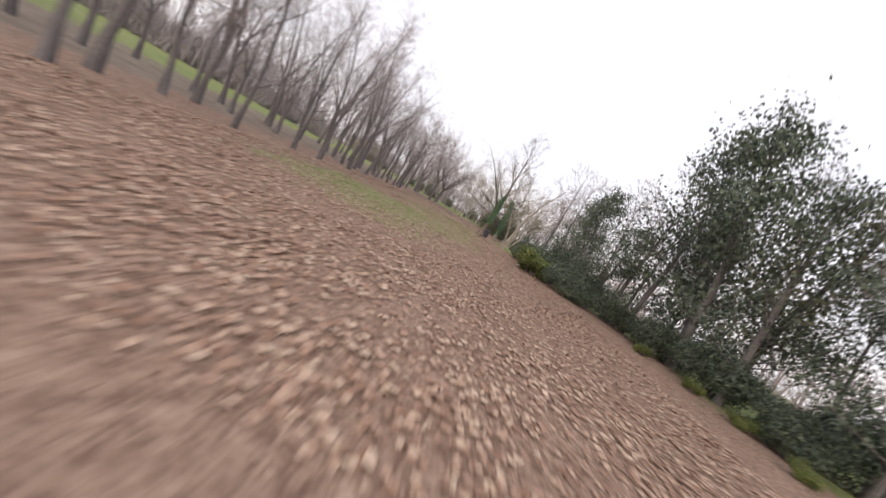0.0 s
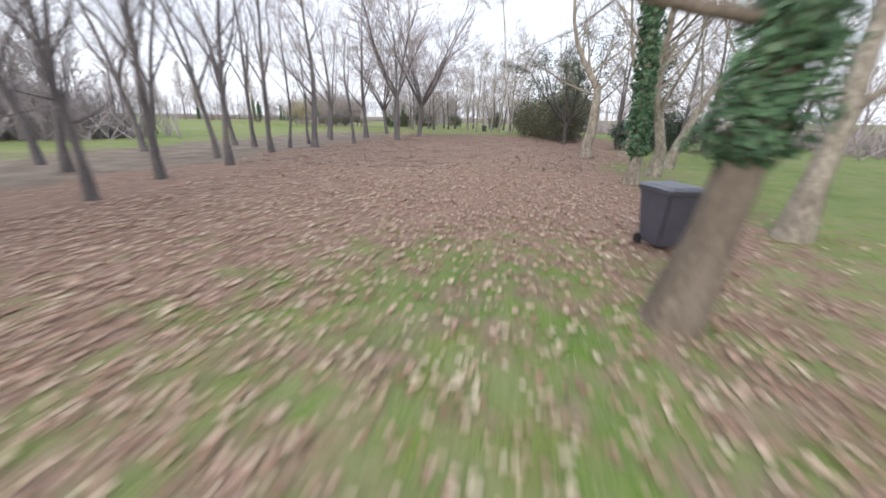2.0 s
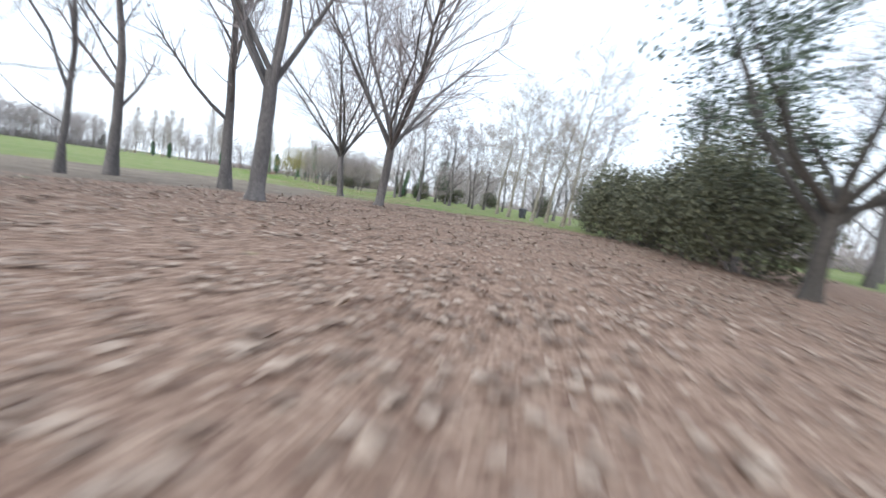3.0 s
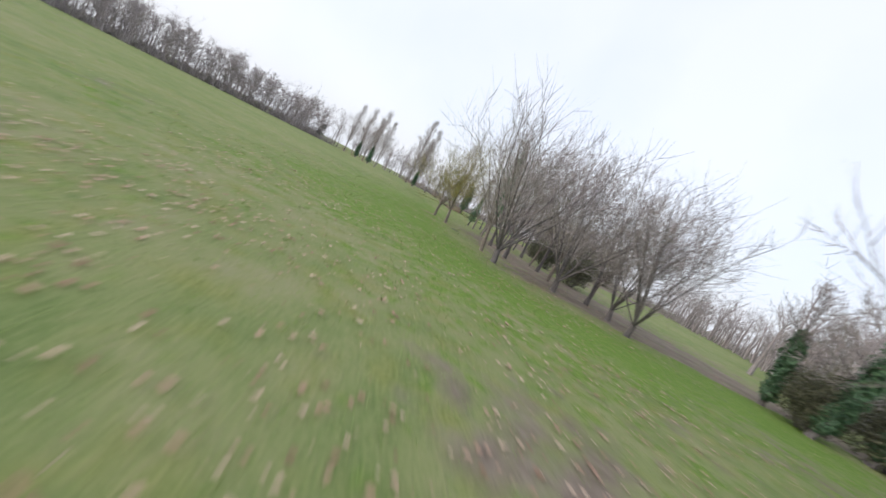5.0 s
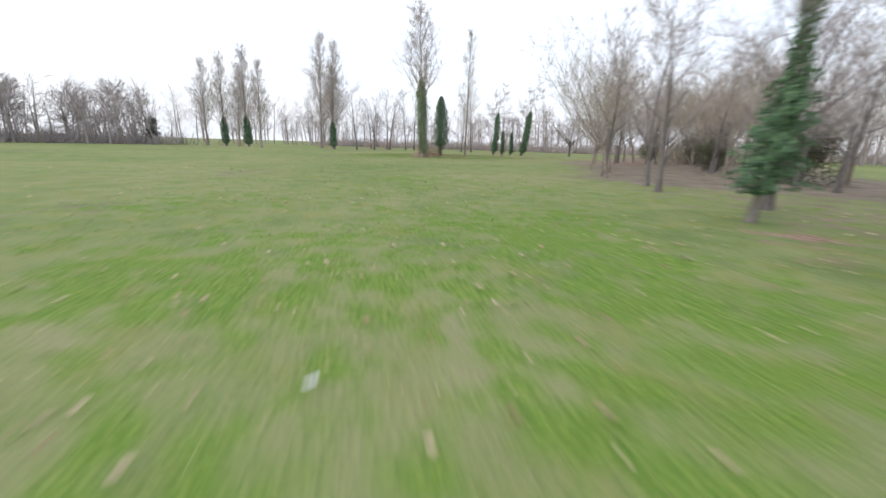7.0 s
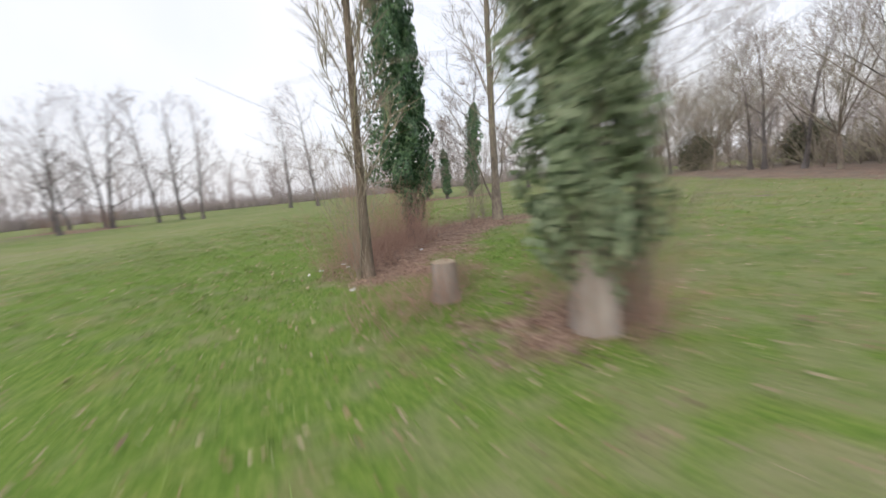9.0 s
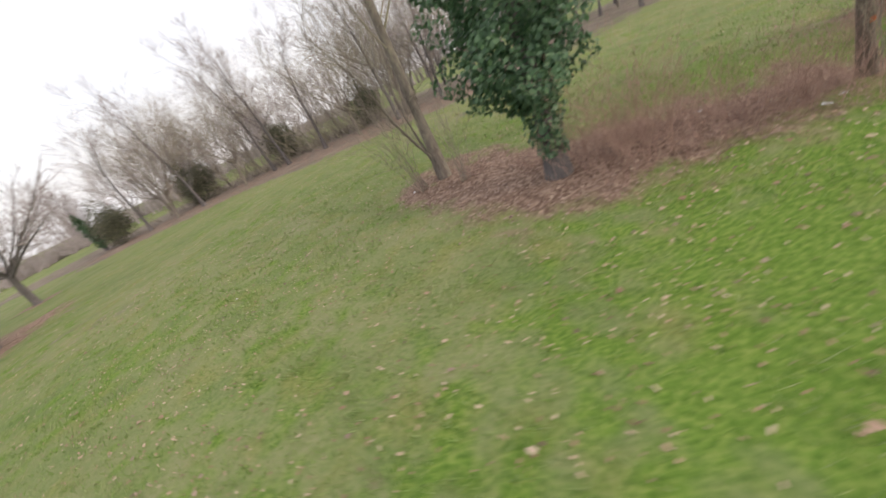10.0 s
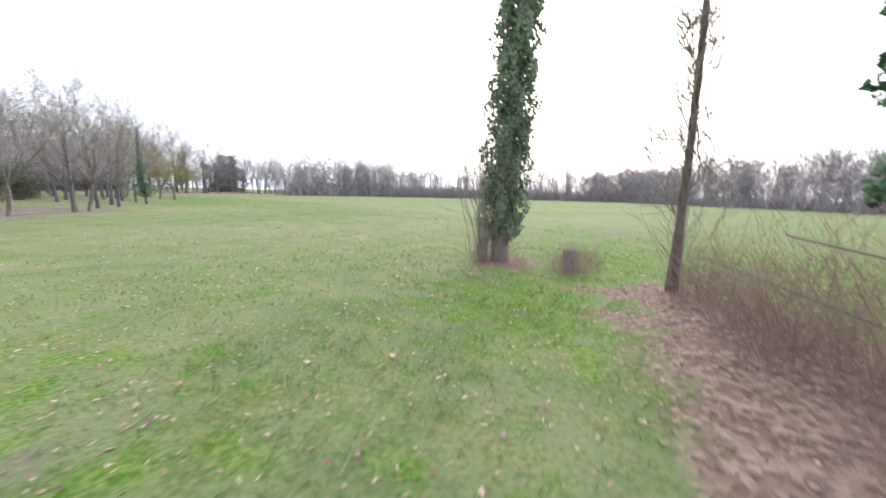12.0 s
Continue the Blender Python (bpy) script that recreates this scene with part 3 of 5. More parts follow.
# ---- the plantation beside the avenue ----
FORKS = (((0.27, (0.42, 0.2, 1.0), 6.4, 0.062), (0.3, (-0.35, 0.3, 1.0), 5.6, 0.055), (0.17, (0.9, -0.5, 0.28), 3.2, 0.026)),
         ((0.22, (-0.2, -0.45, 1.0), 5.8, 0.055), (0.19, (-1.0, 0.2, 0.3), 3.4, 0.026), (0.24, (0.5, 0.9, 0.35), 2.8, 0.024)),
         ((0.3, (0.3, -0.35, 1.0), 6.6, 0.065), (0.34, (-0.45, 0.1, 1.0), 5.8, 0.055), (0.31, (0.15, 0.5, 1.0), 5.2, 0.05)),
         ((0.2, (0.9, 0.6, 0.3), 3.0, 0.026), (0.36, (0.4, 0.1, 1.0), 5.0, 0.05), (0.23, (-0.7, -0.8, 0.35), 3.0, 0.024)))
avenue_kinds = []
for seed, tall, thick, lower, leaning, fork in ((11, 11.4, 0.135, 0.24, (0, 0), 0), (12, 10.8, 0.125, 0.22, (0.04, 0), 1), (13, 12.0, 0.145, 0.26, (0, 0), 2), (14, 10.8, 0.12, 0.24, (0, 0.05), 3)):
    avenue_kinds.append(grow_tree(seed, tall, thick, lower, 16, 0.33, 46, 0.085, 8, 6, leaning, 0.06, limb_top=0.5, limb_r=0.18, fine_r=0.0046, cheap=True, boughs=FORKS[fork]))
AVENUE = ((-9.2, 3.6), (-9.4, 7.8), (-10.5, 9.8), (-11.0, 12.6), (-12.0, 15.4), (-9.6, 14.6), (-13.1, 19.2), (-14.8, 25.9), (-12.9, 23.6), (-9.7, 20.0), (-9.3, 22.6), (-10.4, 25.3),
          (-11.7, 28.3), (-9.6, 29.2), (-10.9, 31.0), (-12.9, 33.7), (-14.4, 35.8), (-10.6, 33.5), (-13.6, 38.1), (-12.2, 36.8), (-10.3, 36.6), (-12.0, 39.5), (-13.2, 42.8), (-10.2, 40.2),
          (-11.4, 43.3), (-9.7, 43.8), (-9.5, 46.6), (-11.2, 46.9), (-12.6, 50.0), (-9.3, 50.0), (-10.4, 53.4), (-14.8, 54.1), (-17.7, 55.5), (-10.6, 57.4), (-12.9, 59.8), (-16.2, 59.6), (-19.1, 62.0), (-12.2, 63.6), (-15.3, 66.9), (-12.7, 66.8), (-13.4, 71.3), (-13.7, 76.6), (-10.2, 72.8), (-17.5, 68.0))
first = {}
rng = random.Random(5)


def plant(kinds, x, y, label, category, group="", size=None, turn=None, tilt=0.0):
    """Set one of the kinds at x, y: the first use is the built one itself, later ones are copies."""
    unused = [i for i, q in enumerate(kinds) if q.name not in first]
    k = unused[0] if unused else rng.randrange(len(kinds))
    s = size if size else rng.uniform(0.9, 1.08)
    ob = kinds[k]
    if ob.name in first:
        ob = copy_thing(ob, Matrix.Identity(4))
    else:
        first[ob.name] = True
    stand(ob, x, y, turn if turn is not None else rng.uniform(0, 360), s, (rng.gauss(0, tilt), rng.gauss(0, tilt)))
    return tagged(ob, label, category, group)


for x, y in AVENUE:
    plant(avenue_kinds, x, y, "bare dark-barked deciduous tree on leaf-strewn soil", "tree", "trees of the avenue plantation", tilt=1.5)
for i in range(13):
    for j in range(2):
        if j and i % 2:
            continue
        plant(avenue_kinds, -15.6 - 3.2 * j + rng.uniform(-1, 1), 2 + 4.1 * i + rng.uniform(-1.2, 1.2), "bare dark-barked deciduous tree on leaf-strewn soil", "tree", "trees of the avenue plantation", tilt=1.5)

fan_kinds = [grow_tree(21, 13.5, 0.25, 0.24, 6, 0.44, 28, 0.04, 20, 9, (0.08, 0), 0.03, fork=1, fine_r=0.007, single=True), grow_tree(22, 12.0, 0.22, 0.22, 13, 0.4, 48, 0.07, 10, 9, (0.06, 0.03), 0.04, fine_r=0.007, limb_top=0.5, single=True, flare=1.35),
             grow_tree(23, 12.5, 0.2, 0.17, 12, 0.44, 52, 0.05, 16, 10, (0.05, 0), 0.03, fork=1, fine_r=0.007, single=True)]
for k, x, y, s, t in ((1, -11.6, 68.3, 1.05, 30), (1, -14.8, 78.9, 1.0, 0), (1, -11.8, 81.4, 1.15, 120), (0, -7.9, 78.6, 1.15, 60), (2, -12.5, 92.8, 1.2, 200), (2, -7.3, 87.8, 1.4, 20)):
    ob = fan_kinds[k] if fan_kinds[k].name not in first else copy_thing(fan_kinds[k], Matrix.Identity(4))
    first[fan_kinds[k].name] = True
    tagged(stand(ob, x, y, t, s), "large bare tree with a wide fan of grey limbs", "tree", "wide trees at the avenue's turn")

# ---- the plane trees, the bin and the shrubs on the other side ----
plane_kinds = [grow_tree(31, 13.0, 0.24, 0.18, 14, 0.44, 62, 0.06, 8, 7, (0.1, 0.05), 0.09, PALE_BARK, PALE_TWIG, fine_r=0.009),
               grow_tree(32, 12.5, 0.22, 0.2, 13, 0.44, 60, 0.07, 8, 7, (-0.16, 0.0), 0.13, PALE_BARK, PALE_TWIG, fine_r=0.009),
               grow_tree(33, 12.5, 0.2, 0.2, 13, 0.44, 60, 0.07, 8, 7, (0.06, -0.1), 0.12, PALE_BARK, PALE_TWIG, fine_r=0.009)]
big = grow_tree(35, 13.5, 0.25, 0.26, 20, 0.46, 50, 0.05, 8, 6, (0.2, 0.0), 0.02, BROWN_BARK, PALE_TWIG, fine_r=0.007, kind="plane_tree", flare=1.35, single=True, limb_r=0.3,
                boughs=((0.27, (-0.42, 0.25, 1.0), 9.0, 0.1), (0.24, (-1.0, 0.15, 0.22), 6.5, 0.07), (0.3, (-1.0, -0.45, 0.3), 5.5, 0.07), (0.33, (0.9, 0.3, 0.5), 6.0, 0.09), (0.22, (0.3, 1.0, 0.35), 5.0, 0.07)))
ivy_sleeve(big, 36, 1.6, 6.0, 0.36, 0.22, 5500, 0.09, IVY, top=0.3)
ivy_sleeve(big, 34, 3.5, 7.5, 0.17, 0.13, 1500, 0.08, IVY, top=0.2, spine=1)
tagged(stand(big, 2.75, 45.5, 0, 1.0), "large plane tree with its trunk wrapped in ivy", "tree")
second = grow_tree(37, 12.5, 0.2, 0.2, 13, 0.42, 52, 0.07, 8, 7, (0.02, 0.02), 0.05, PALE_BARK, PALE_TWIG, fine_r=0.009, kind="plane_tree")
ivy_sleeve(second, 38, 0.8, 6.5, 0.34, 0.3, 3600, 0.13, IVY, (0.02, 0.02), 0.12)
tagged(stand(second, 5.8, 55.4, 20), "plane tree with an ivy-covered trunk", "tree")
sinuous = grow_tree(27, 12.5, 0.34, 0.34, 13, 0.4, 58, 0.06, 9, 7, bark=PALE_BARK, twig=PALE_TWIG, fine_r=0.006, kind="plane_tree", single=True, limb_r=0.22, flare=1.2,
                    way_points=((0, 0, -0.12), (0.08, 0, 1.3), (0.25, 0, 2.9), (0.1, 0, 3.9), (-0.75, 0.1, 5.1), (-1.4, 0.2, 6.6), (-1.7, 0.3, 9.0), (-1.8, 0.3, 11.5)),
                    boughs=((0.36, (-1.0, -0.2, 0.15), 5.5, 0.07), (0.5, (1.0, 0.4, 0.7), 5.0, 0.08)))
tagged(stand(sinuous, 6.6, 65.2), "plane tree with a thick bent pale trunk", "tree", "plane trees")
forked = grow_tree(28, 12.0, 0.28, 0.3, 13, 0.4, 58, 0.06, 9, 7, bark=PALE_BARK, twig=PALE_TWIG, fine_r=0.006, kind="plane_tree", single=True, limb_r=0.24, flare=1.2,
                   way_points=((0, 0, -0.12), (0.3, 0, 1.3), (0.75, 0, 2.6), (0.3, 0, 4.0), (-0.5, 0.1, 6.0), (-0.9, 0.2, 8.5), (-1.0, 0.2, 11.0)),
                   boughs=((0.34, (0.55, 0.1, 1.0), 6.5, 0.11), (0.6, (1.0, 0.4, 0.7), 4.5, 0.06)))
tagged(stand(forked, 9.6, 67.6), "plane tree with a forked pale trunk", "tree", "plane trees")
for x, y, t in ((6.6, 49.2, 10), (7.4, 57.6, 200), (9.2, 60.5, 120)):
    plant(plane_kinds, x, y, "bare plane tree with pale mottled bark", "tree", "plane trees", 1.0, t)
park_kinds = [grow_tree(41, 12.0, 0.17, 0.16, 16, 0.42, 62, 0.06, 8, 8, limb_top=0.5), grow_tree(42, 11.5, 0.15, 0.2, 15, 0.38, 52, 0.08, 9, 8, (0.05, 0), 0.06, limb_top=0.5, limb_r=0.28)]
for x, y in ((13.8, 62.5), (14.5, 71.0), (17.0, 72.5), (20, 66), (16, 55), (23, 75), (11.5, 42.5), (13.5, 34.0), (9.6, 41.5), (12.4, 78), (15, 86), (10.5, 92), (12, 26), (17, 20), (19, 30), (15.5, 38), (16, 12), (20, 44), (12.5, 48), (18.5, 16.5), (15.5, 23), (14.5, 29)):
    plant(park_kinds, x, y, "bare wide-branched deciduous tree in grass", "tree", "bare park trees", tilt=2)

bin_root = new("wheelie_bin")
bm = bmesh.new()
rings = []
for z, hw, hd in ((0.1, 0.22, 0.24), (0.14, 0.235, 0.26), (0.9, 0.285, 0.35), (0.94, 0.305, 0.37), (0.975, 0.305, 0.37)):
    rings.append([bm.verts.new((sx * hw, sy * hd, z)) for sx, sy in ((-1, -1), (1, -1), (1, 1), (-1, 1))])
for a, c in zip(rings[:-1], rings[1:]):
    for k in range(4):
        bm.faces.new((a[k], a[(k + 1) % 4], c[(k + 1) % 4], c[k]))
bm.faces.new(list(reversed(rings[0])))
bm.faces.new(rings[-1])
bmesh.ops.bevel(bm, geom=[e for e in bm.edges if abs(e.verts[0].co.z - e.verts[1].co.z) > 0.3], offset=0.035, segments=2, affect="EDGES")
part("body", bm, PLASTIC, bin_root, "slate-grey tapered plastic body")
bm = bmesh.new()
bmesh.ops.create_cube(bm, size=1, matrix=Matrix.Translation((0, 0, 1.01)) @ Matrix.Diagonal((0.63, 0.78, 0.06, 1)))
for v in bm.verts:
    if v.co.z > 1.0:
        v.co.x *= 0.86
        v.co.y *= 0.88
bmesh.ops.bevel(bm, geom=list(bm.edges), offset=0.015, segments=2, affect="EDGES")
part("lid", bm, LID_PLASTIC, bin_root, "paler grey lid")
bm = bmesh.new()
bmesh.ops.create_cone(bm, cap_ends=True, segments=10, radius1=0.017, radius2=0.017, depth=0.5, matrix=Matrix.Translation((0, 0.415, 0.95)) @ Matrix.Rotation(radians(90), 4, "Y"))
part("handle", bm, PLASTIC, bin_root)
for s in (-1, 1):
    bm = bmesh.new()
    bmesh.ops.create_cone(bm, cap_ends=True, segments=20, radius1=0.1, radius2=0.1, depth=0.05, matrix=Matrix.Translation((s * 0.24, 0.24, 0.095)) @ Matrix.Rotation(radians(90), 4, "Y"))
    bmesh.ops.bevel(bm, geom=list(bm.edges), offset=0.012, segments=2, affect="EDGES")
    part("wheel", bm, RUBBER, bin_root)
bin_root.matrix_basis = pose(3.75, 48.2, -0.02, 0, 0, 14) @ Matrix.Scale(1.08, 4)
tagged(bin_root, "slate-grey wheelie bin with closed lid on grass", "bin", "wheelie bins")
second_bin = copy_thing(bin_root, Matrix.Identity(4))
second_bin.matrix_basis = pose(0.4, 106.6, -0.02, 0, 0, -25)
tagged(second_bin, "slate-grey wheelie bin beside pale-barked trees", "bin", "wheelie bins")

shrub_kinds = [shrub(51, 2.2, 2.9, 13000, 0.1, EVERGREEN, 12), shrub(52, 2.0, 2.5, 12000, 0.1, EVERGREEN, 11), shrub(53, 2.4, 3.4, 13500, 0.105, EVERGREEN, 13)]
bright = shrub(54, 1.9, 2.3, 7000, 0.13, YELLOW_GREEN, 11)
tagged(stand(bright, 6.6, 28.4, 30), "yellow-green leafy shrub at the edge of the leaves", "shrub", "shrubs beside the avenue")
tagged(stand_copy(bright, 7.8, 40.8, 160, 0.8), "yellow-green leafy shrub at the edge of the leaves", "shrub", "shrubs beside the avenue")
for x, y, t in ((11.2, 14.6, 20), (11.6, 12.4, 140), (11.0, 9.6, 260), (10.6, 17.6, 70)):
    tagged(stand_copy(bright, x, y, t, 0.26), "low yellow-green plants at the foot of the shrubs", "shrub", "low green plants beside the avenue")
for x, y, s in ((8.2, 38.6, 0.95), (8.0, 35.4, 1.0), (8.4, 31.8, 1.0), (9.4, 26.6, 1.05), (11.2, 23.4, 0.85), (12.2, 20.2, 0.75), (13.4, 16.4, 0.85), (13.0, 11.8, 0.8), (15.4, 21.0, 1.0), (16.4, 13.0, 1.0), (10.4, 34.5, 1.15), (11.4, 29.0, 1.1)):
    plant(shrub_kinds, x, y, "dense dark evergreen shrub over fallen leaves", "shrub", "dark shrubs beside the avenue", s)
for x, y, s in ((12.0, 72.6, 1.05), (14.6, 72.8, 0.95)):
    plant(shrub_kinds, x, y, "dense dark evergreen shrub over fallen leaves", "shrub", "dark shrubs beside the avenue", s)
olive_kinds = [shrub(56, 2.1, 5.2, 9000, 0.115, OLIVE, 19), shrub(57, 1.9, 4.2, 8000, 0.115, OLIVE, 17)]
for x, y, s in ((8.3, 81.4, 1.1), (8.3, 85.0, 1.3), (7.6, 89.2, 1.15), (6.8, 93.4, 1.35), (6.0, 98.4, 1.1), (10.8, 91, 1.5), (10.0, 97, 1.3)):
    plant(olive_kinds, x, y, "tall olive-brown evergreen shrub over fallen leaves", "shrub", "olive shrubs beside the avenue", s)
for x, y in ((21.0, 79.0), (26.0, 84.0), (19.0, 91.0), (24.5, 74.5)):
    plant(park_kinds, x, y, "bare wide-branched deciduous tree in grass", "tree", "bare park trees", rng.uniform(0.95, 1.1), tilt=3)
ever_kinds = [evergreen_tree(61, 10.5, 3.3, 9000, 0.125), evergreen_tree(62, 9.5, 3.6, 9000, 0.125)]
open_kinds = [evergreen_tree(63, 9.5, 3.2, 4600, 0.13, OLIVE), evergreen_tree(64, 10.0, 3.0, 4600, 0.13)]
for x, y, s in ((10.8, 33.0, 0.95), (13.4, 19.6, 1.5), (12.8, 24.5, 1.3), (11.2, 27.5, 0.75), (14.8, 17.5, 1.3), (14.0, 45.5, 1.1), (-15.0, 132.5, 0.7), (13.2, 15.6, 1.15), (16.5, 26.5, 1.1), (13.2, 9.5, 1.0), (16.5, 12.5, 1.2), (10.4, 86.5, 0.9), (10.6, 93, 0.9), (13.2, 73.4, 0.72)):
    plant(open_kinds if 76 < y < 120 or 15 < y < 19 else ever_kinds, x, y, "tall dark evergreen tree with open leafy branches", "tree", "evergreen trees", s)



def spreading_evergreen(seed, height, radius, count, size, material):
    """A short dark trunk that forks low into boughs, each with twigs and leafy sprays towards its end."""
    rng, pr = np.random.default_rng(seed), random.Random(seed)
    root = new("tree")
    trunk = wander(pr, Vector((0, 0, -0.12)), Vector((-0.1, 0, 1)), 2.1, 5, 0.06, 0.03)
    wood, twigs = Wood(), Wood()
    wood.limb(trunk, [0.27, 0.2, 0.18, 0.17, 0.165, 0.15], 8)
    wood.make("trunk", DARK_BARK, root)
    cs = []
    for k in range(9):
        turn = 2 * math.pi * k / 9 + pr.uniform(-0.2, 0.2)
        rise = pr.uniform(0.55, 1.5)
        start, _ = on_line(trunk, pr.uniform(0.75, 1.0))
        bough = wander(pr, start, Vector((math.cos(turn), math.sin(turn), rise)), height * pr.uniform(0.6, 0.8), 7, 0.12, 0.05)
        w = Wood()
        w.limb(bough, [0.095 * (1 - 0.85 * i / 7) for i in range(8)], 6)
        w.make("bough", DARK_BARK, root)
        for _ in range(11):
            p, d = on_line(bough, pr.uniform(0.3, 1.0))
            q = wander(pr, p, spread(pr, d, radians(pr.uniform(30, 75))), radius * pr.uniform(0.3, 0.6), 3, 0.15, 0.02)
            twigs.limb(q, [0.02, 0.015, 0.01, 0.006], 3)
            arr = np.array([list(v) for v in q])
            m = count // 99
            t = rng.uniform(0.2, 1.05, m)
            idx = np.clip((t * 3).astype(int), 0, 2)
            cs.append(arr[idx] + (arr[idx + 1] - arr[idx]) * (t * 3 - idx)[:, None] + rng.normal(0, 1, (m, 3)) * np.array([0.24, 0.24, 0.13]))
    twigs.make("crown", DARK_BARK, root)
    pts = np.concatenate(cs)
    quads_mesh("foliage", leaf_cloud(rng, pts, rng.normal(0, 1, (len(pts), 3)) + np.array([0, 0, 0.6]), size), material, root)
    return root


tagged(stand(spreading_evergreen(66, 10.0, 4.2, 9000, 0.105, EVERGREEN), 7.7, 77.4, 40), "dark-trunked evergreen tree with spreading boughs and open foliage", "tree", "evergreen trees")

# ---- the far end of the avenue ----
clump_kinds = [grow_tree(71, 8.8, 0.13, 0.06, 22, 0.42, 62, 0.09, 8, 9, limb_top=0.55, fine_r=0.009, cheap=True), grow_tree(72, 9.6, 0.14, 0.08, 22, 0.4, 60, 0.09, 8, 9, limb_top=0.55, fine_r=0.009, cheap=True)]
for x, y in ((-16, 113), (-12.5, 112), (-9, 114), (-14, 117), (-10.5, 118), (-6.5, 117), (-5.5, 121), (-2.0, 124), (-8, 123), (-13, 122), (-17.5, 119), (2, 121), (-3.5, 129), (1.5, 128), (5, 112), (7, 106), (4, 117)):
    plant(clump_kinds, x, y, "bare bushy tree with dense brown twigs", "tree", "bushy trees at the avenue's end", rng.uniform(1.1, 1.35), tilt=2)
birch_kinds = [grow_tree(75, 10.5, 0.12, 0.2, 15, 0.44, 60, 0.05, 9, 9, (0.05, 0), 0.07, PALE_BARK, PALE_TWIG, limb_top=0.5, limb_r=0.26)]
for x, y in ((-0.9, 105.2), (1.4, 103.0), (2.8, 106.0), (4.0, 100.8), (0.2, 108.5), (-2.4, 109.0), (5.2, 108.0)):
    plant(birch_kinds, x, y, "slender tree with pale bark", "tree", "pale-barked trees", rng.uniform(1.15, 1.4), tilt=4)
for x, y, s in ((3, 133, 1.0), (-19, 134.5, 0.7), (-12.6, 136, 0.8), (-7, 140, 0.9), (-15.5, 139, 0.9), (-20.4, 127.4, 0.6), (-17.6, 129.4, 0.9), (-14.5, 134, 1.0)):
    plant(olive_kinds, x, y, "dense olive evergreen shrub", "shrub", "olive shrubs at the avenue's end", s)

# ---- the plantation along the field ----
walnut_kinds = [grow_tree(81, 6.4, 0.095, 0.11, 11, 0.36, 57, 0.09, 14, 11, (0.2, 0.02), 0.06, MOSS_BARK, YELLOW_MOSS, fork=1, fine_r=0.0045, single=True, limb_r=0.24)]
field_kinds = [grow_tree(83, 6.8, 0.1, 0.17, 9, 0.42, 46, 0.1, 14, 9, (-0.06, 0), 0.04, MOSS_BARK, MOSS_TWIG, fork=1, fine_r=0.0045, cheap=True, limb_r=0.26), grow_tree(84, 6.6, 0.1, 0.15, 17, 0.44, 52, 0.1, 10, 8, (0.04, 0.03), 0.04, BARK, TWIG, limb_top=0.6, fine_r=0.005, limb_r=0.28, cheap=True),
               grow_tree(85, 6.6, 0.095, 0.18, 9, 0.44, 46, 0.1, 14, 9, (0.05, -0.05), 0.05, MOSS_BARK, MOSS_TWIG, fork=1, fine_r=0.0045, cheap=True, limb_r=0.26), grow_tree(86, 6.8, 0.1, 0.14, 17, 0.42, 50, 0.1, 10, 8, (0, 0.05), 0.04, BARK, TWIG, limb_top=0.6, fine_r=0.005, limb_r=0.28, cheap=True)]
bushy = grow_tree(87, 8.6, 0.15, 0.03, 15, 0.34, 35, 0.07, 12, 8, (0, 0), 0.05, BARK, TWIG, fork=1, fine_r=0.007, single=True, kind="tree", limb_r=0.2)
tagged(stand(bushy, -31.7, 121.8, 0, 1.05), "many-stemmed bare tree with dense upright twigs", "tree", "bushy trees of the plantation's corner")
for x, y, t, s in ((-29.6, 124.0, 80, 1.0), (-26.0, 123.9, 200, 0.88), (-27.4, 125.6, 20, 0.92)):
    tagged(stand_copy(bushy, x, y, t, s), "many-stemmed bare tree with dense upright twigs", "tree", "bushy trees of the plantation's corner")
tagged(stand(walnut_kinds[0], -42.7, 128.0, 40, 1.15), "bare mossy orchard tree with forked trunk", "tree", "mossy orchard trees")
first[walnut_kinds[0].name] = True
tagged(stand_copy(walnut_kinds[0], -40.6, 127.3, 190, 1.2, (0, 4)), "bare mossy orchard tree with forked trunk", "tree", "mossy orchard trees")
NEAR_EDGE = ((-33.7, 123.3), (-37.8, 129.5), (-35.8, 128.9), (-39.4, 132.6), (-42.3, 136.5), (-34.4, 126.6), (-35.4, 131.5))
for x, y in NEAR_EDGE:
    plant(field_kinds, x, y, "bare mossy deciduous tree on brown plantation floor", "tree", "trees of the field plantation", rng.uniform(1.0, 1.15), tilt=3)
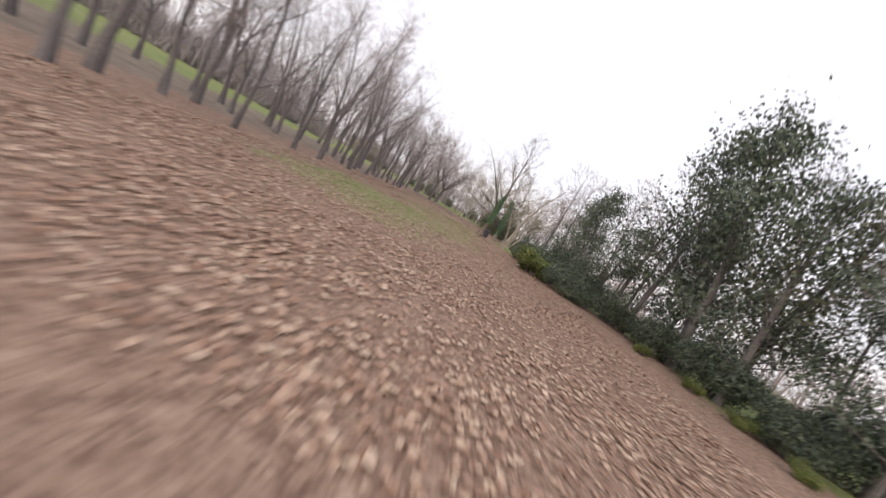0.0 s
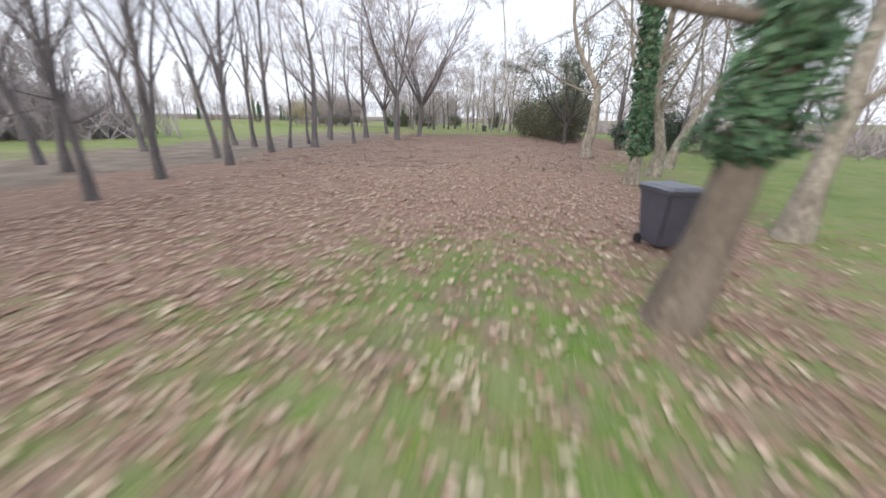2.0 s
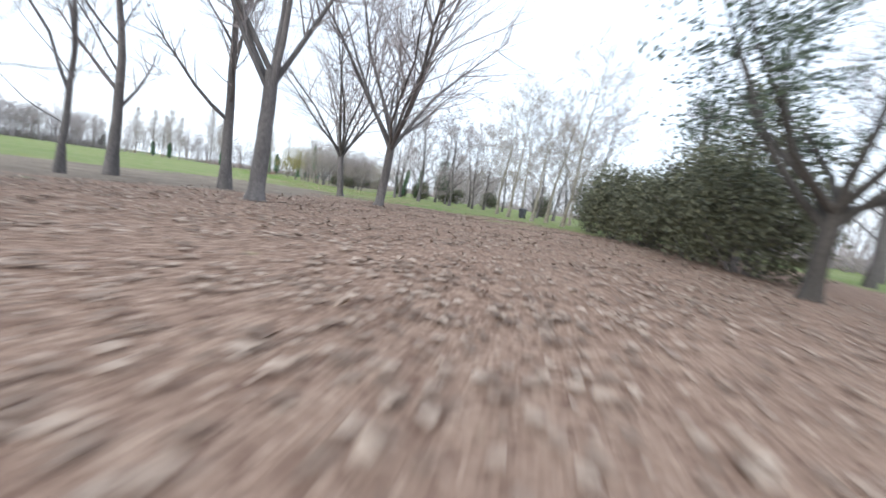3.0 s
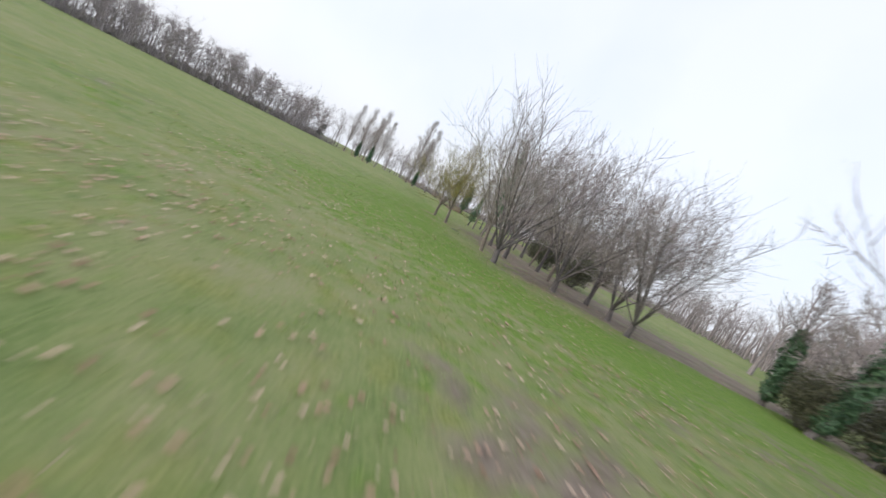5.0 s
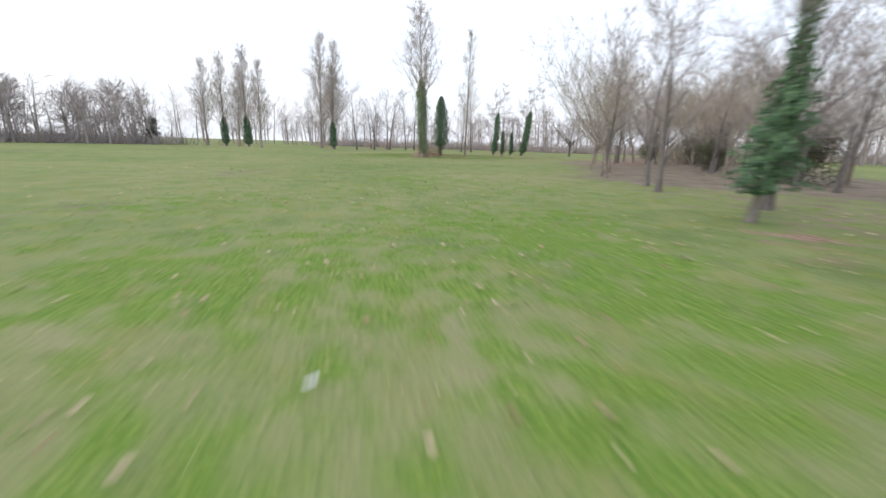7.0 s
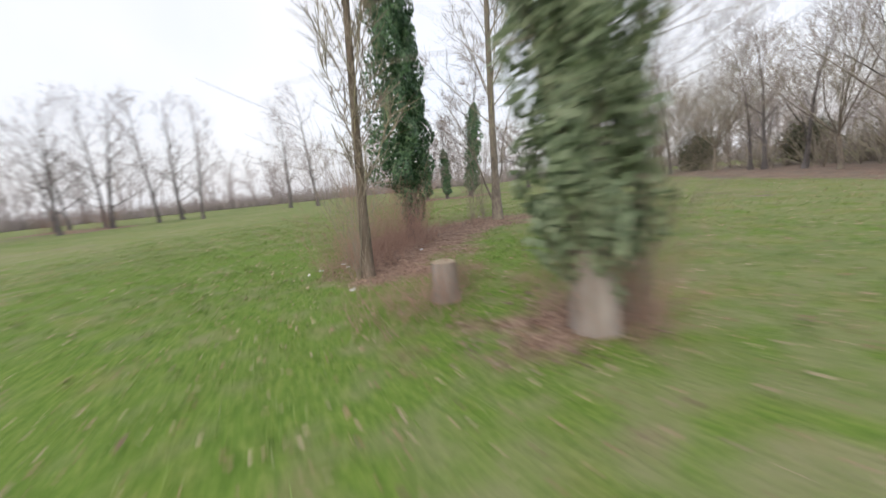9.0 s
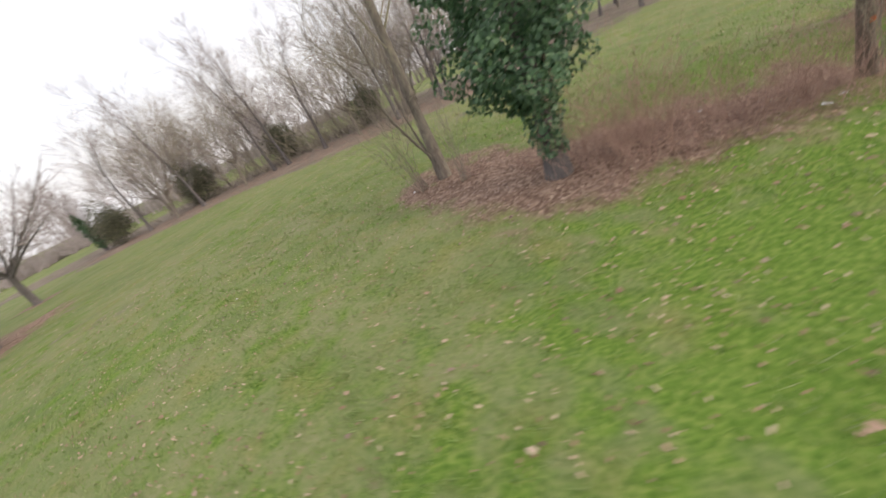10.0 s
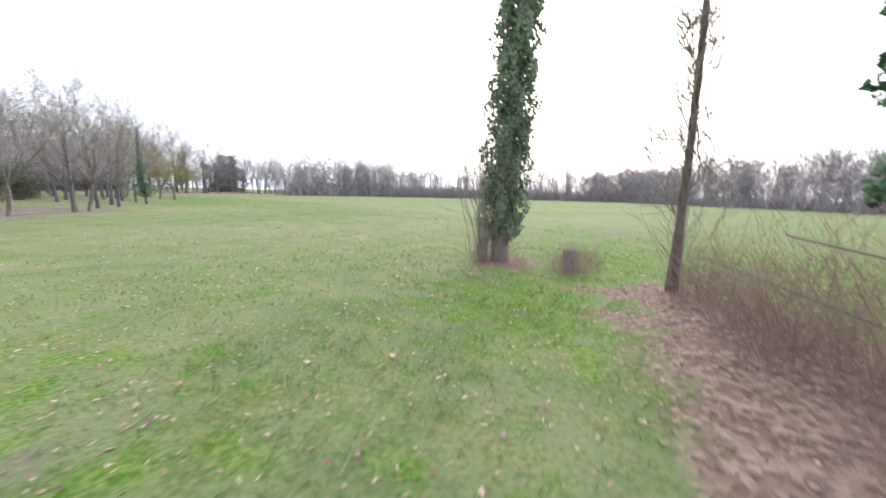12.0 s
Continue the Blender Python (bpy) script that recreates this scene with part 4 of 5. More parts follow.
for i, ((ax, ay), (bx, by)) in enumerate(zip(EDGE[:-1], EDGE[1:])):
    ln = math.hypot(bx - ax, by - ay)
    ux, uy = (bx - ax) / ln, (by - ay) / ln
    for row in range(4 if 144 < ay < 165 else 3):
        s = 0.4 + 0.9 * (row % 2)
        while s < ln:
            x = ax + ux * s + uy * (0.9 + 3.3 * row) + rng.uniform(-0.7, 0.7)
            y = ay + uy * s - ux * (0.9 + 3.3 * row) + rng.uniform(-0.7, 0.7)
            s += 2.7 + rng.uniform(-0.5, 0.7)
            if math.hypot(x + 41.6, y - 127.6) > 2.2 and math.hypot(x + 30, y - 123.2) > 3.2 and x < -28 and min(math.hypot(x - p, y - q) for p, q in NEAR_EDGE) > 1.7 and math.hypot(x + 48.3, y - 138.2) > 2.0 and not (row == 1 and -53 < x < -43) and not (row == 2 and x > -42):
                plant(field_kinds, x, y, "bare mossy deciduous tree on brown plantation floor", "tree", "trees of the field plantation", rng.uniform(0.88, 1.08) * (1.15 if x > -42 else 1.3 if y > 181 else 1.2 if y > 170 else 1.12 if y > 163 else 0.95), tilt=3)
for x, y, size in ((-33.0, 133.5, 0.7), (-37.5, 138.0, 0.75), (-42.5, 144.5, 0.7), (-46.0, 153.0, 0.75), (-49.0, 161.5, 0.6), (-50.0, 175.5, 0.75), (-48.5, 184.0, 0.9), (-52.0, 191.0, 0.9), (-56.5, 195.5, 0.8)):
    plant(olive_kinds, x, y, "dense olive evergreen shrub", "shrub", "olive shrubs among the plantation's trees", size)
ivied_kinds = []
for sd, h in ((91, 5.5), (92, 4.6)):
    t = grow_tree(sd, h * 1.45, 0.12, 0.16, 18, 0.42, 60, 0.06, 9, 8, (0.06, 0), 0.05, BARK, TWIG, kind="ivied_tree", fine_r=0.008, limb_r=0.24)
    ivy_sleeve(t, sd + 5, 0.25, h * 0.9, 0.36, 0.26, 4200, 0.12, IVY, (0.06, 0), 0.22, lumps=0.6)
    ivied_kinds.append(t)
for x, y, s, tl in ((-76.0, 182.3, 1.2, 4), (-74.7, 182.6, 0.84, 5), (-73.4, 182.8, 0.78, 6), (-71.8, 183.0, 1.25, 8), (-56.0, 198.0, 0.8, 0), (-20.2, 126.6, 0.95, 12), (-18.4, 128.6, 1.05, 10), (-21.6, 127.8, 0.8, 4)):
    k = ivied_kinds[0 if s > 0.85 else 1]
    ob = copy_thing(k, Matrix.Identity(4)) if k.name in first else k
    first[k.name] = True
    tagged(stand(ob, x, y, 30, s, (0, tl)), "tree trunk thickly covered in dark ivy", "tree", "ivied trees in the field")
tall_ivied = grow_tree(97, 9.5, 0.11, 0.3, 16, 0.32, 50, 0.08, 8, 7, (0.03, 0), 0.03, BARK, TWIG, kind="ivied_tree", single=True, limb_r=0.22)
ivy_sleeve(tall_ivied, 98, 0.8, 4.6, 0.6, 0.42, 4200, 0.12, IVY, top=0.4, lumps=0.95)
ivy_sleeve(tall_ivied, 99, 4.0, 8.8, 0.26, 0.14, 2000, 0.11, IVY, top=0.6, lumps=0.6)
tagged(stand(tall_ivied, -48.6, 139.2, 0, 0.62), "tall tree with a bushy skirt of dark ivy", "tree", "ivied trees in the field")
high_ivied = grow_tree(94, 9.0, 0.11, 0.25, 18, 0.34, 46, 0.08, 8, 7, (0.05, 0), 0.04, MOSS_BARK, TWIG, kind="ivied_tree", limb_r=0.24)
ivy_sleeve(high_ivied, 96, 2.4, 7.6, 0.3, 0.42, 3600, 0.1, IVY, top=0.45, lumps=0.8)
tagged(stand(high_ivied, -37.0, 127.5, 120, 0.85, (0, 5)), "bare tree with dark ivy high on its trunk", "tree", "ivied trees in the field")
roundish = grow_tree(95, 7.0, 0.18, 0.22, 11, 0.46, 66, 0.04, 13, 10, wobble=0.04, fork=1)
tagged(stand(roundish, -66.6, 189.3, 0), "round-crowned bare tree standing alone in grass", "tree")
for x, y in ((-100.5, 186.5), (-103, 188.5), (-107, 188), (-100.0, 177.5), (-101.2, 183.0), (-99.0, 189.5), (-98, 191), (-94, 188), (-90, 196), (-86, 193), (-110, 192)):
    plant(park_kinds, x, y, "bare wide-branched deciduous tree in grass", "tree", "bare park trees", rng.uniform(0.78, 0.95), tilt=3)

# ---- poplars ----
poplar_kinds = [grow_tree(101, 18.5, 0.2, 0.16, 64, 0.32, 38, 0.075, 9, 7, (0.03, 0), 0.012, POPLAR_BARK, POPLAR_TWIG, limb_top=0.28, sub_len=0.42, kind="poplar", fine_r=0.011),
                grow_tree(102, 17.0, 0.18, 0.12, 60, 0.32, 38, 0.075, 9, 7, (0.05, 0), 0.012, POPLAR_BARK, POPLAR_TWIG, limb_top=0.28, sub_len=0.42, kind="poplar", fine_r=0.011)]
for x, y, s in ((-127.8, 165.7, 0.84), (-117.8, 166.5, 0.82), (-110.8, 166.4, 0.75), (-112.3, 179.8, 1.14), (-103.6, 175.5, 0.95)):
    plant(poplar_kinds, x, y, "tall bare columnar poplar in the field", "tree", "poplars", s)
ivied_poplar = grow_tree(103, 17.5, 0.2, 0.2, 58, 0.32, 38, 0.075, 9, 7, (0.03, 0), 0.012, POPLAR_BARK, POPLAR_TWIG, limb_top=0.28, sub_len=0.42, kind="poplar", fine_r=0.011)
ivy_sleeve(ivied_poplar, 104, 0.4, 5.6, 0.62, 0.48, 2600, 0.2, IVY, (0.03, 0), 0.3)
for x, y, s in ((-119.9, 165.2, 0.88), (-114.3, 166.1, 0.92), (-103.1, 174.9, 0.82)):
    ob = copy_thing(ivied_poplar, Matrix.Identity(4)) if ivied_poplar.name in first else ivied_poplar
    first[ivied_poplar.name] = True
    tagged(stand(ob, x, y, 0, s), "tall bare poplar with dark ivy on its lower trunk", "tree", "poplars")

# ---- the island of poplars that the path rounds ----
isle_a = grow_tree(111, 13.6, 0.13, 0.38, 54, 0.3, 38, 0.075, 8, 6, (0.012, 0.0), 0.006, POPLAR_BARK, POPLAR_TWIG, limb_top=0.3, sub_len=0.42, kind="poplar", fine_r=0.008)
ivy_sleeve(isle_a, 112, 0.2, 7.1, 0.27, 0.42, 18000, 0.08, PALE_IVY, (0.012, 0), 0.2, lumps=0.5)
tagged(stand(isle_a, -72.05, 159.8, 0, 1.0, (0, -3.0)), "poplar with a tall column of pale ivy", "tree", "poplars of the island")
isle_b = grow_tree(113, 11.0, 0.066, 0.1, 70, 0.085, 36, 0.1, 6, 5, (0.015, 0.01), 0.008, BROWN_BARK, MOSS_TWIG, limb_r=0.16, limb_top=0.3, sub_len=0.42, kind="poplar", fine_r=0.006)
tagged(stand(isle_b, -74.2, 162.0, 0, 1.0, (-3.5, 0)), "slender bare poplar with short side shoots", "tree", "poplars of the island")
isle_c = grow_tree(115, 6.5, 0.15, 0.8, 5, 0.12, 45, 0.08, 5, 3, (0.0, 0.0), 0.02, BARK, TWIG, kind="ivied_tree")
ivy_sleeve(isle_c, 116, 0.95, 6.2, 0.6, 0.5, 22000, 0.07, IVY, (0, 0), 0.3, lumps=0.45, east=0.6, north=1.5)
ivy_sleeve(isle_c, 117, 0.25, 1.3, 0.16, 0.3, 1100, 0.07, IVY, (0, 0), 0.05)
tagged(stand(isle_c, -73.9, 165.35, 0), "thick trunk with a great head of dark green ivy", "tree", "poplars of the island")
isle_s = grow_tree(118, 13.6, 0.11, 0.2, 60, 0.2, 40, 0.08, 8, 6, (0.0, 0.0), 0.008, MOSS_BARK, MOSS_TWIG, limb_top=0.3, sub_len=0.42, kind="poplar", fine_r=0.0045, limb_r=0.2,
                   boughs=((0.01, (-0.3, 0.16, 1.0), 3.4, 0.032), (0.015, (0.22, 0.3, 1.0), 3.0, 0.026), (0.02, (-0.45, 0.3, 1.0), 2.2, 0.02)))
spine = SPINES[isle_s.name][0]
for low, high, wide in ((0.02, 0.34, 0.035), (1.15, 1.75, 0.028)):
    bm = bmesh.new()
    for k in range(7):
        z = low + (high - low) * k / 6
        cx, cy = np.interp(z, [p[2] for p in spine], [p[0] for p in spine]), np.interp(z, [p[2] for p in spine], [p[1] for p in spine])
        r, half = 0.003 + 0.11 * max(1.0, 1.45 - z * 0.32) * (1 - 0.06 * z), wide * math.sin(0.3 + 2.5 * k / 6)
        ring = [bm.verts.new((cx + r * math.cos(q), cy + r * math.sin(q), z)) for q in (1.75 - half / r, 1.75, 1.75 + half / r)]
        if k:
            bm.faces.new((last[0], last[1], ring[1], ring[0]))
            bm.faces.new((last[1], last[2], ring[2], ring[1]))
        last = ring
    bmesh.ops.solidify(bm, geom=list(bm.faces), thickness=-0.006)
    part("bark_scar", bm, SCAR_WOOD, isle_s, "pale bare wood where bark is missing")
tagged(stand(isle_s, -71.85, 167.3, 0, 1.0, (-0.5, 0.5)), "many-stemmed bare poplar with thin basal shoots", "tree", "poplars of the island")
thickets = [thicket(121, 0.75, 0.95, 108, r=0.0024, splay=0.42), thicket(122, 0.7, 0.7, 96, r=0.0024, splay=0.45), thicket(123, 0.8, 1.3, 78, r=0.0024, splay=0.3)]
for ob in thickets:
    tagged(ob, "leafless reddish-brown bramble thicket on leaf litter", "bramble", "brambles of the island")
for k, x, y, s in ((0, -74.1, 163.8, 0.95), (0, -74.3, 162.9, 0.85), (2, -74.0, 164.5, 1.0), (0, -73.8, 164.4, 0.8), (0, -74.5, 162.4, 0.75), (2, -74.4, 164.3, 1.3), (1, -73.2, 165.6, 0.6), (2, -74.1, 164.8, 1.1), (0, -74.4, 163.5, 0.9),
                   (0, -71.95, 160.0, 0.8), (2, -71.9, 159.7, 0.75), (0, -73.1, 160.85, 0.5), (2, -73.2, 160.7, 0.42), (1, -73.35, 160.55, 0.75), (1, -73.6, 160.2, 0.7), (0, -72.9, 161.3, 0.4), (1, -72.5, 166.6, 0.4), (1, -72.3, 160.9, 0.35), (2, -74.5, 162.6, 0.9)):
    ob = thickets[k] if thickets[k].name not in first else copy_thing(thickets[k], Matrix.Identity(4))
    first[thickets[k].name] = True
    stand(ob, x, y, rng.uniform(0, 360), s)
shoots = thicket(125, 0.22, 2.6, 26, MOSS_TWIG, "sapling_clump", 0.005, 0.1, "shoot")
tagged(stand(shoots, -72.2, 167.7, 0, 0.9, (-10, -6)), "thin mossy shoots rising round the poplar's foot", "shoots")
tagged(stand_copy(shoots, -72.55, 166.85, 200, 0.7, (0, -6)), "thin mossy shoots rising round the poplar's foot", "shoots")
tagged(stand_copy(shoots, -74.25, 161.95, 90, 0.85), "thin mossy shoots rising round the poplar's foot", "shoots")
for x, y, t, s in ((-71.75, 159.85, 40, 1.4), (-71.7, 160.05, 260, 1.1)):
    tagged(stand_copy(shoots, x, y, t, s), "thin mossy shoots rising round the poplar's foot", "shoots")
for x, y, s in ((-112.3, 179.6, 1.7), (-103.3, 174.6, 1.5), (-107, 188, 2.2), (-101.5, 186.8, 1.9), (-117, 165.8, 1.5), (-127.5, 165.4, 1.5), (-121, 165, 1.3), (-78.5, 189, 1.8), (-83, 195, 1.8), (-76, 195, 1.8)):
    tagged(stand_copy(thickets[2], x, y, rng.uniform(0, 360), s), "leafless reddish-brown bramble thicket on leaf litter", "bramble", "brambles under the far poplars")

stump = new("tree_stump")
w = Wood()
w.limb([Vector((0, 0, -0.08)), Vector((0.01, 0, 0.06)), Vector((0.01, 0.01, 0.34))], [0.17, 0.13, 0.12], 10)
w.make("stump_bark", POPLAR_BARK, stump)
bm = bmesh.new()
bmesh.ops.create_circle(bm, cap_ends=True, segments=10, radius=0.118, matrix=Matrix.Translation((0.01, 0.01, 0.338)) @ Matrix.Rotation(radians(6), 4, "X"))
part("cut_face", bm, CUT_WOOD, stump, "pale sawn top")
tagged(stand(stump, -73.15, 160.75), "low sawn tree stump with pale top", "stump")


def paper(seed, x, y, turn, w, d):
    """A crumpled sheet."""
    r = random.Random(seed)
    bm = bmesh.new()
    bmesh.ops.create_grid(bm, x_segments=5, y_segments=4, size=0.5)
    for v in bm.verts:
        v.co = Vector((v.co.x * w, v.co.y * d, 0.012 + abs(r.gauss(0, 0.012))))
    me = bpy.data.meshes.new("paper_litter")
    bm.to_mesh(me)
    bm.free()
    me.materials.append(PAPER)
    ob = new("paper_litter", me)
    ob.matrix_basis = pose(x, y, 0.0, 0, 0, turn)
    return tagged(ob, "crumpled scrap of white paper lying on the ground", "litter", "scraps of paper")


for i, (x, y, t, pw, pd) in enumerate(((-74.72, 162.72, 20, 0.10, 0.04), (-74.6, 162.5, 70, 0.06, 0.04), (-74.95, 162.35, 10, 0.07, 0.03), (-75.05, 162.15, 120, 0.06, 0.04), (-73.6, 163.4, 40, 0.06, 0.04), (-74.2, 161.2, 0, 0.07, 0.05), (-72.3, 167.9, 30, 0.06, 0.04), (-51.0, 131.2, 80, 0.09, 0.04), (-35.5, 128.5, 10, 0.14, 0.06), (-74.4, 170.9, 50, 0.04, 0.03))):
    paper(200 + i, x, y, t, pw, pd)
bm = bmesh.new()
for k in range(5):
    a = radians(165 + 14 * k)
    ring = [bm.verts.new((0.01 + math.cos(a) * 0.066, 0.005 + math.sin(a) * 0.066, z + 0.008 * math.sin(3 * k))) for z in (0.52, 0.57)]
    if k:
        bm.faces.new((last[0], ring[0], ring[1], last[1]))
    last = ring
bmesh.ops.solidify(bm, geom=list(bm.faces), thickness=-0.006)
part("paint_mark", bm, ORANGE_PAINT, isle_b, "orange paint mark on the bark")
bm = bmesh.new()
bmesh.ops.create_circle(bm, cap_ends=True, cap_tris=True, segments=16, radius=0.3)
bmesh.ops.subdivide_edges(bm, edges=list(bm.edges), cuts=2, use_grid_fill=True)
r3 = random.Random(9)
for v in bm.verts:
    v.co = Vector((v.co.x * 1.35 * (1 + 0.1 * r3.gauss(0, 1)), v.co.y * (1 + 0.1 * r3.gauss(0, 1)), 0.02 + abs(r3.gauss(0, 0.02))))
me = bpy.data.meshes.new("plastic_sheet")
bm.to_mesh(me)
bm.free()
me.materials.append(BLACK_FILM)
sheet = new("plastic_sheet", me)
sheet.matrix_basis = pose(-38.0, 125.6, 0.0, 0, 0, 30) @ Matrix.Scale(0.65, 4)
tagged(sheet, "crumpled black plastic sheet lying on the ground", "litter")

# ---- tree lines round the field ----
# bark and twigs both take the pale colour that imitates haze
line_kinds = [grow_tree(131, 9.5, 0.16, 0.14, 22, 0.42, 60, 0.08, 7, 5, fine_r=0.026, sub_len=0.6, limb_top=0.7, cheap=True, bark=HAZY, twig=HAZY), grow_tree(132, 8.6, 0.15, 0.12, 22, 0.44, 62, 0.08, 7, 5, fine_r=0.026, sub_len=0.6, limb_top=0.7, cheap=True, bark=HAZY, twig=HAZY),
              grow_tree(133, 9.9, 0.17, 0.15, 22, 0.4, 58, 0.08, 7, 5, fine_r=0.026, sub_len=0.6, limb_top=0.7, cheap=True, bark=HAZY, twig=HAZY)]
for i in range(28):
    for row in range(3):
        y = 28 + i * 4.75 + rng.uniform(-1.2, 1.2)
        plant(line_kinds, -124 - 4 * row - 0.05 * (y - 100) + rng.uniform(-1.2, 1.2), y, "tall bare tree in the line along the field", "tree", "trees of the field's edge", rng.uniform(0.74, 0.98), tilt=2)
conifer_kinds = []
for sd in (141, 142):
    conifer_kinds.append(evergreen_tree(sd, 8.5, 2.2, 3600, 0.3, CONIFER, "conifer"))
for x, y, s in ((-131, 158, 0.55), (-130.5, 92, 0.7), (-130, 74, 0.7)):
    plant(conifer_kinds, x, y, "dark conifer at the edge of the field", "tree", "conifers", s)


def far_wood(name, seed, line, depth, count, height, material):
    """A far belt of leafless trees: trunks and twigs in one mesh."""
    r = random.Random(seed)
    w = Wood()
    for _ in range(count):
        f = r.random() * (len(line) - 1)
        i = int(f)
        x = line[i][0] + (line[i + 1][0] - line[i][0]) * (f - i) + r.uniform(-depth, depth)
        y = line[i][1] + (line[i + 1][1] - line[i][1]) * (f - i) + r.uniform(-depth, depth)
        h = height * r.uniform(0.65, 1.15)
        t = wander(r, Vector((x, y, -0.1)), Vector((0, 0, 1)), h * 0.9, 4, 0.06, 0.02)
        w.limb(t, [0.2, 0.16, 0.11, 0.07, 0.03], 4)
        for _ in range(18):
            p, d = on_line(t, r.uniform(0.12, 1))
            q = wander(r, p, spread(r, d, radians(r.uniform(30, 70))), h * r.uniform(0.18, 0.4), 3, 0.15, 0.1)
            w.strip(q, 0.035, r)
            for _ in range(7):
                p2, d2 = on_line(q, r.uniform(0.2, 1))
                w.strip(wander(r, p2, spread(r, d2, radians(r.uniform(20, 65))), h * r.uniform(0.08, 0.16), 2, 0.15, 0.08), 0.022, r)
    return tagged(w.make(name, material, None), "far belt of leafless grey-brown trees, haze in their colour", "woods", kind="stuff")


# the belts carry painted haze; no mist is drawn
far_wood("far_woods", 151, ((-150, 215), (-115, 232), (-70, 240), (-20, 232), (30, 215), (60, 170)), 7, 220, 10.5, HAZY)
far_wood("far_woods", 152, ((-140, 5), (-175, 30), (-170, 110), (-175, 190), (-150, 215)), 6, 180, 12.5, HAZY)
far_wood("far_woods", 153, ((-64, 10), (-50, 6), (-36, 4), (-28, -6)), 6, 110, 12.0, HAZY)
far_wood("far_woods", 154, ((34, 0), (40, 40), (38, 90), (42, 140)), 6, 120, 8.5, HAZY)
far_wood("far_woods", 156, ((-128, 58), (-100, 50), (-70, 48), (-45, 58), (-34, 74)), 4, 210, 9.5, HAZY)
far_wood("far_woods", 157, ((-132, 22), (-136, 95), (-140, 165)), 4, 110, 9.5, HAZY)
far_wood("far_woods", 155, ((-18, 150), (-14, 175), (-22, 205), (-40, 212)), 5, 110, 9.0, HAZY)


def hedge(name, seed, line, height, width, count, material, thick=0.05, label="low leafless hedge of brown scrub, haze in its colour", category="hedge"):
    """A low belt of twiggy scrub along a line."""
    r = random.Random(seed)
    w = Wood()
    for _ in range(count):
        f = r.random() * (len(line) - 1)
        i = int(f)
        x = line[i][0] + (line[i + 1][0] - line[i][0]) * (f - i) + r.gauss(0, width)
        y = line[i][1] + (line[i + 1][1] - line[i][1]) * (f - i) + r.gauss(0, width)
        h = height * r.uniform(0.5, 1.2)
        for _ in range(5):
            w.strip(wander(r, Vector((x, y, -0.05)), Vector((r.gauss(0, 0.5), r.gauss(0, 0.5), 1)), h, 2, 0.25, 0), thick, r)
    return tagged(w.make(name, material, None), label, category, kind="stuff")


# far hedges share that haze-paled colour, the undergrowth doesn't
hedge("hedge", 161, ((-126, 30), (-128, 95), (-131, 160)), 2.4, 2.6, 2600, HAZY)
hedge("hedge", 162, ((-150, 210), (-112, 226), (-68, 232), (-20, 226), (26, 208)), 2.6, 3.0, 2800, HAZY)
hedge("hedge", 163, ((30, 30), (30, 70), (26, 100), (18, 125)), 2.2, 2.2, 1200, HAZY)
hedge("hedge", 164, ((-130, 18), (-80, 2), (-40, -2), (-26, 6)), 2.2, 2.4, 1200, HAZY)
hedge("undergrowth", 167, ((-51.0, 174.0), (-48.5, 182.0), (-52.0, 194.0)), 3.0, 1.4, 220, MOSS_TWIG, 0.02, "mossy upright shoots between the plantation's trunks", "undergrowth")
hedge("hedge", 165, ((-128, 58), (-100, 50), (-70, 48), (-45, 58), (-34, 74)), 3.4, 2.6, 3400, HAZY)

# ---- fallen leaves and grass, as far as the path passes close ----
nprng = np.random.default_rng(77)


def ground_height(x, y):
    return 0.035 * wave(x, y, 0.9, 3.0) + 0.02 * wave(x, y, 2.1, 4.0) - 0.03


def fallen(name, pts, size, material, label, curl=0.35):
    """Lobed, curled leaves lying at random: five corners each."""
    n = len(pts)
    a = nprng.uniform(0, 2 * math.pi, n)
    s = size * nprng.uniform(0.55, 1.35, n)
    tilt = nprng.normal(0, curl, (n, 2))
    rad = np.array([0.64, 0.42, 0.58, 0.5, 0.45])
    th = np.array([0.0, 1.15, 2.3, 3.7, 5.1])
    c = np.empty((n, 5, 3))
    for k in range(5):
        lx = np.cos(th[k]) * rad[k] * s * nprng.uniform(0.75, 1.2, n)
        ly = np.sin(th[k]) * rad[k] * s * nprng.uniform(0.75, 1.2, n)
        c[:, k, 0] = pts[:, 0] + lx * np.cos(a) - ly * np.sin(a)
        c[:, k, 1] = pts[:, 1] + lx * np.sin(a) + ly * np.cos(a)
        c[:, k, 2] = 0.022 + np.abs(lx * tilt[:, 0] + ly * tilt[:, 1]) + 0.012 * nprng.uniform(0, 1, n) + ground_height(pts[:, 0], pts[:, 1])
    ob = quads_mesh(name, c, material)
    return tagged(ob, label, "leaves", kind="stuff")


def scatter(count, x0, x1, y0, y1, chance):
    p = np.stack([nprng.uniform(x0, x1, count), nprng.uniform(y0, y1, count)], 1)
    return p[nprng.uniform(0, 1, count) < chance(p[:, 0], p[:, 1])]


def clumpy(x, y, s=0.9):
    return np.clip(0.65 + 0.55 * wave(x, y, s, 6.0), 0.1, 1)


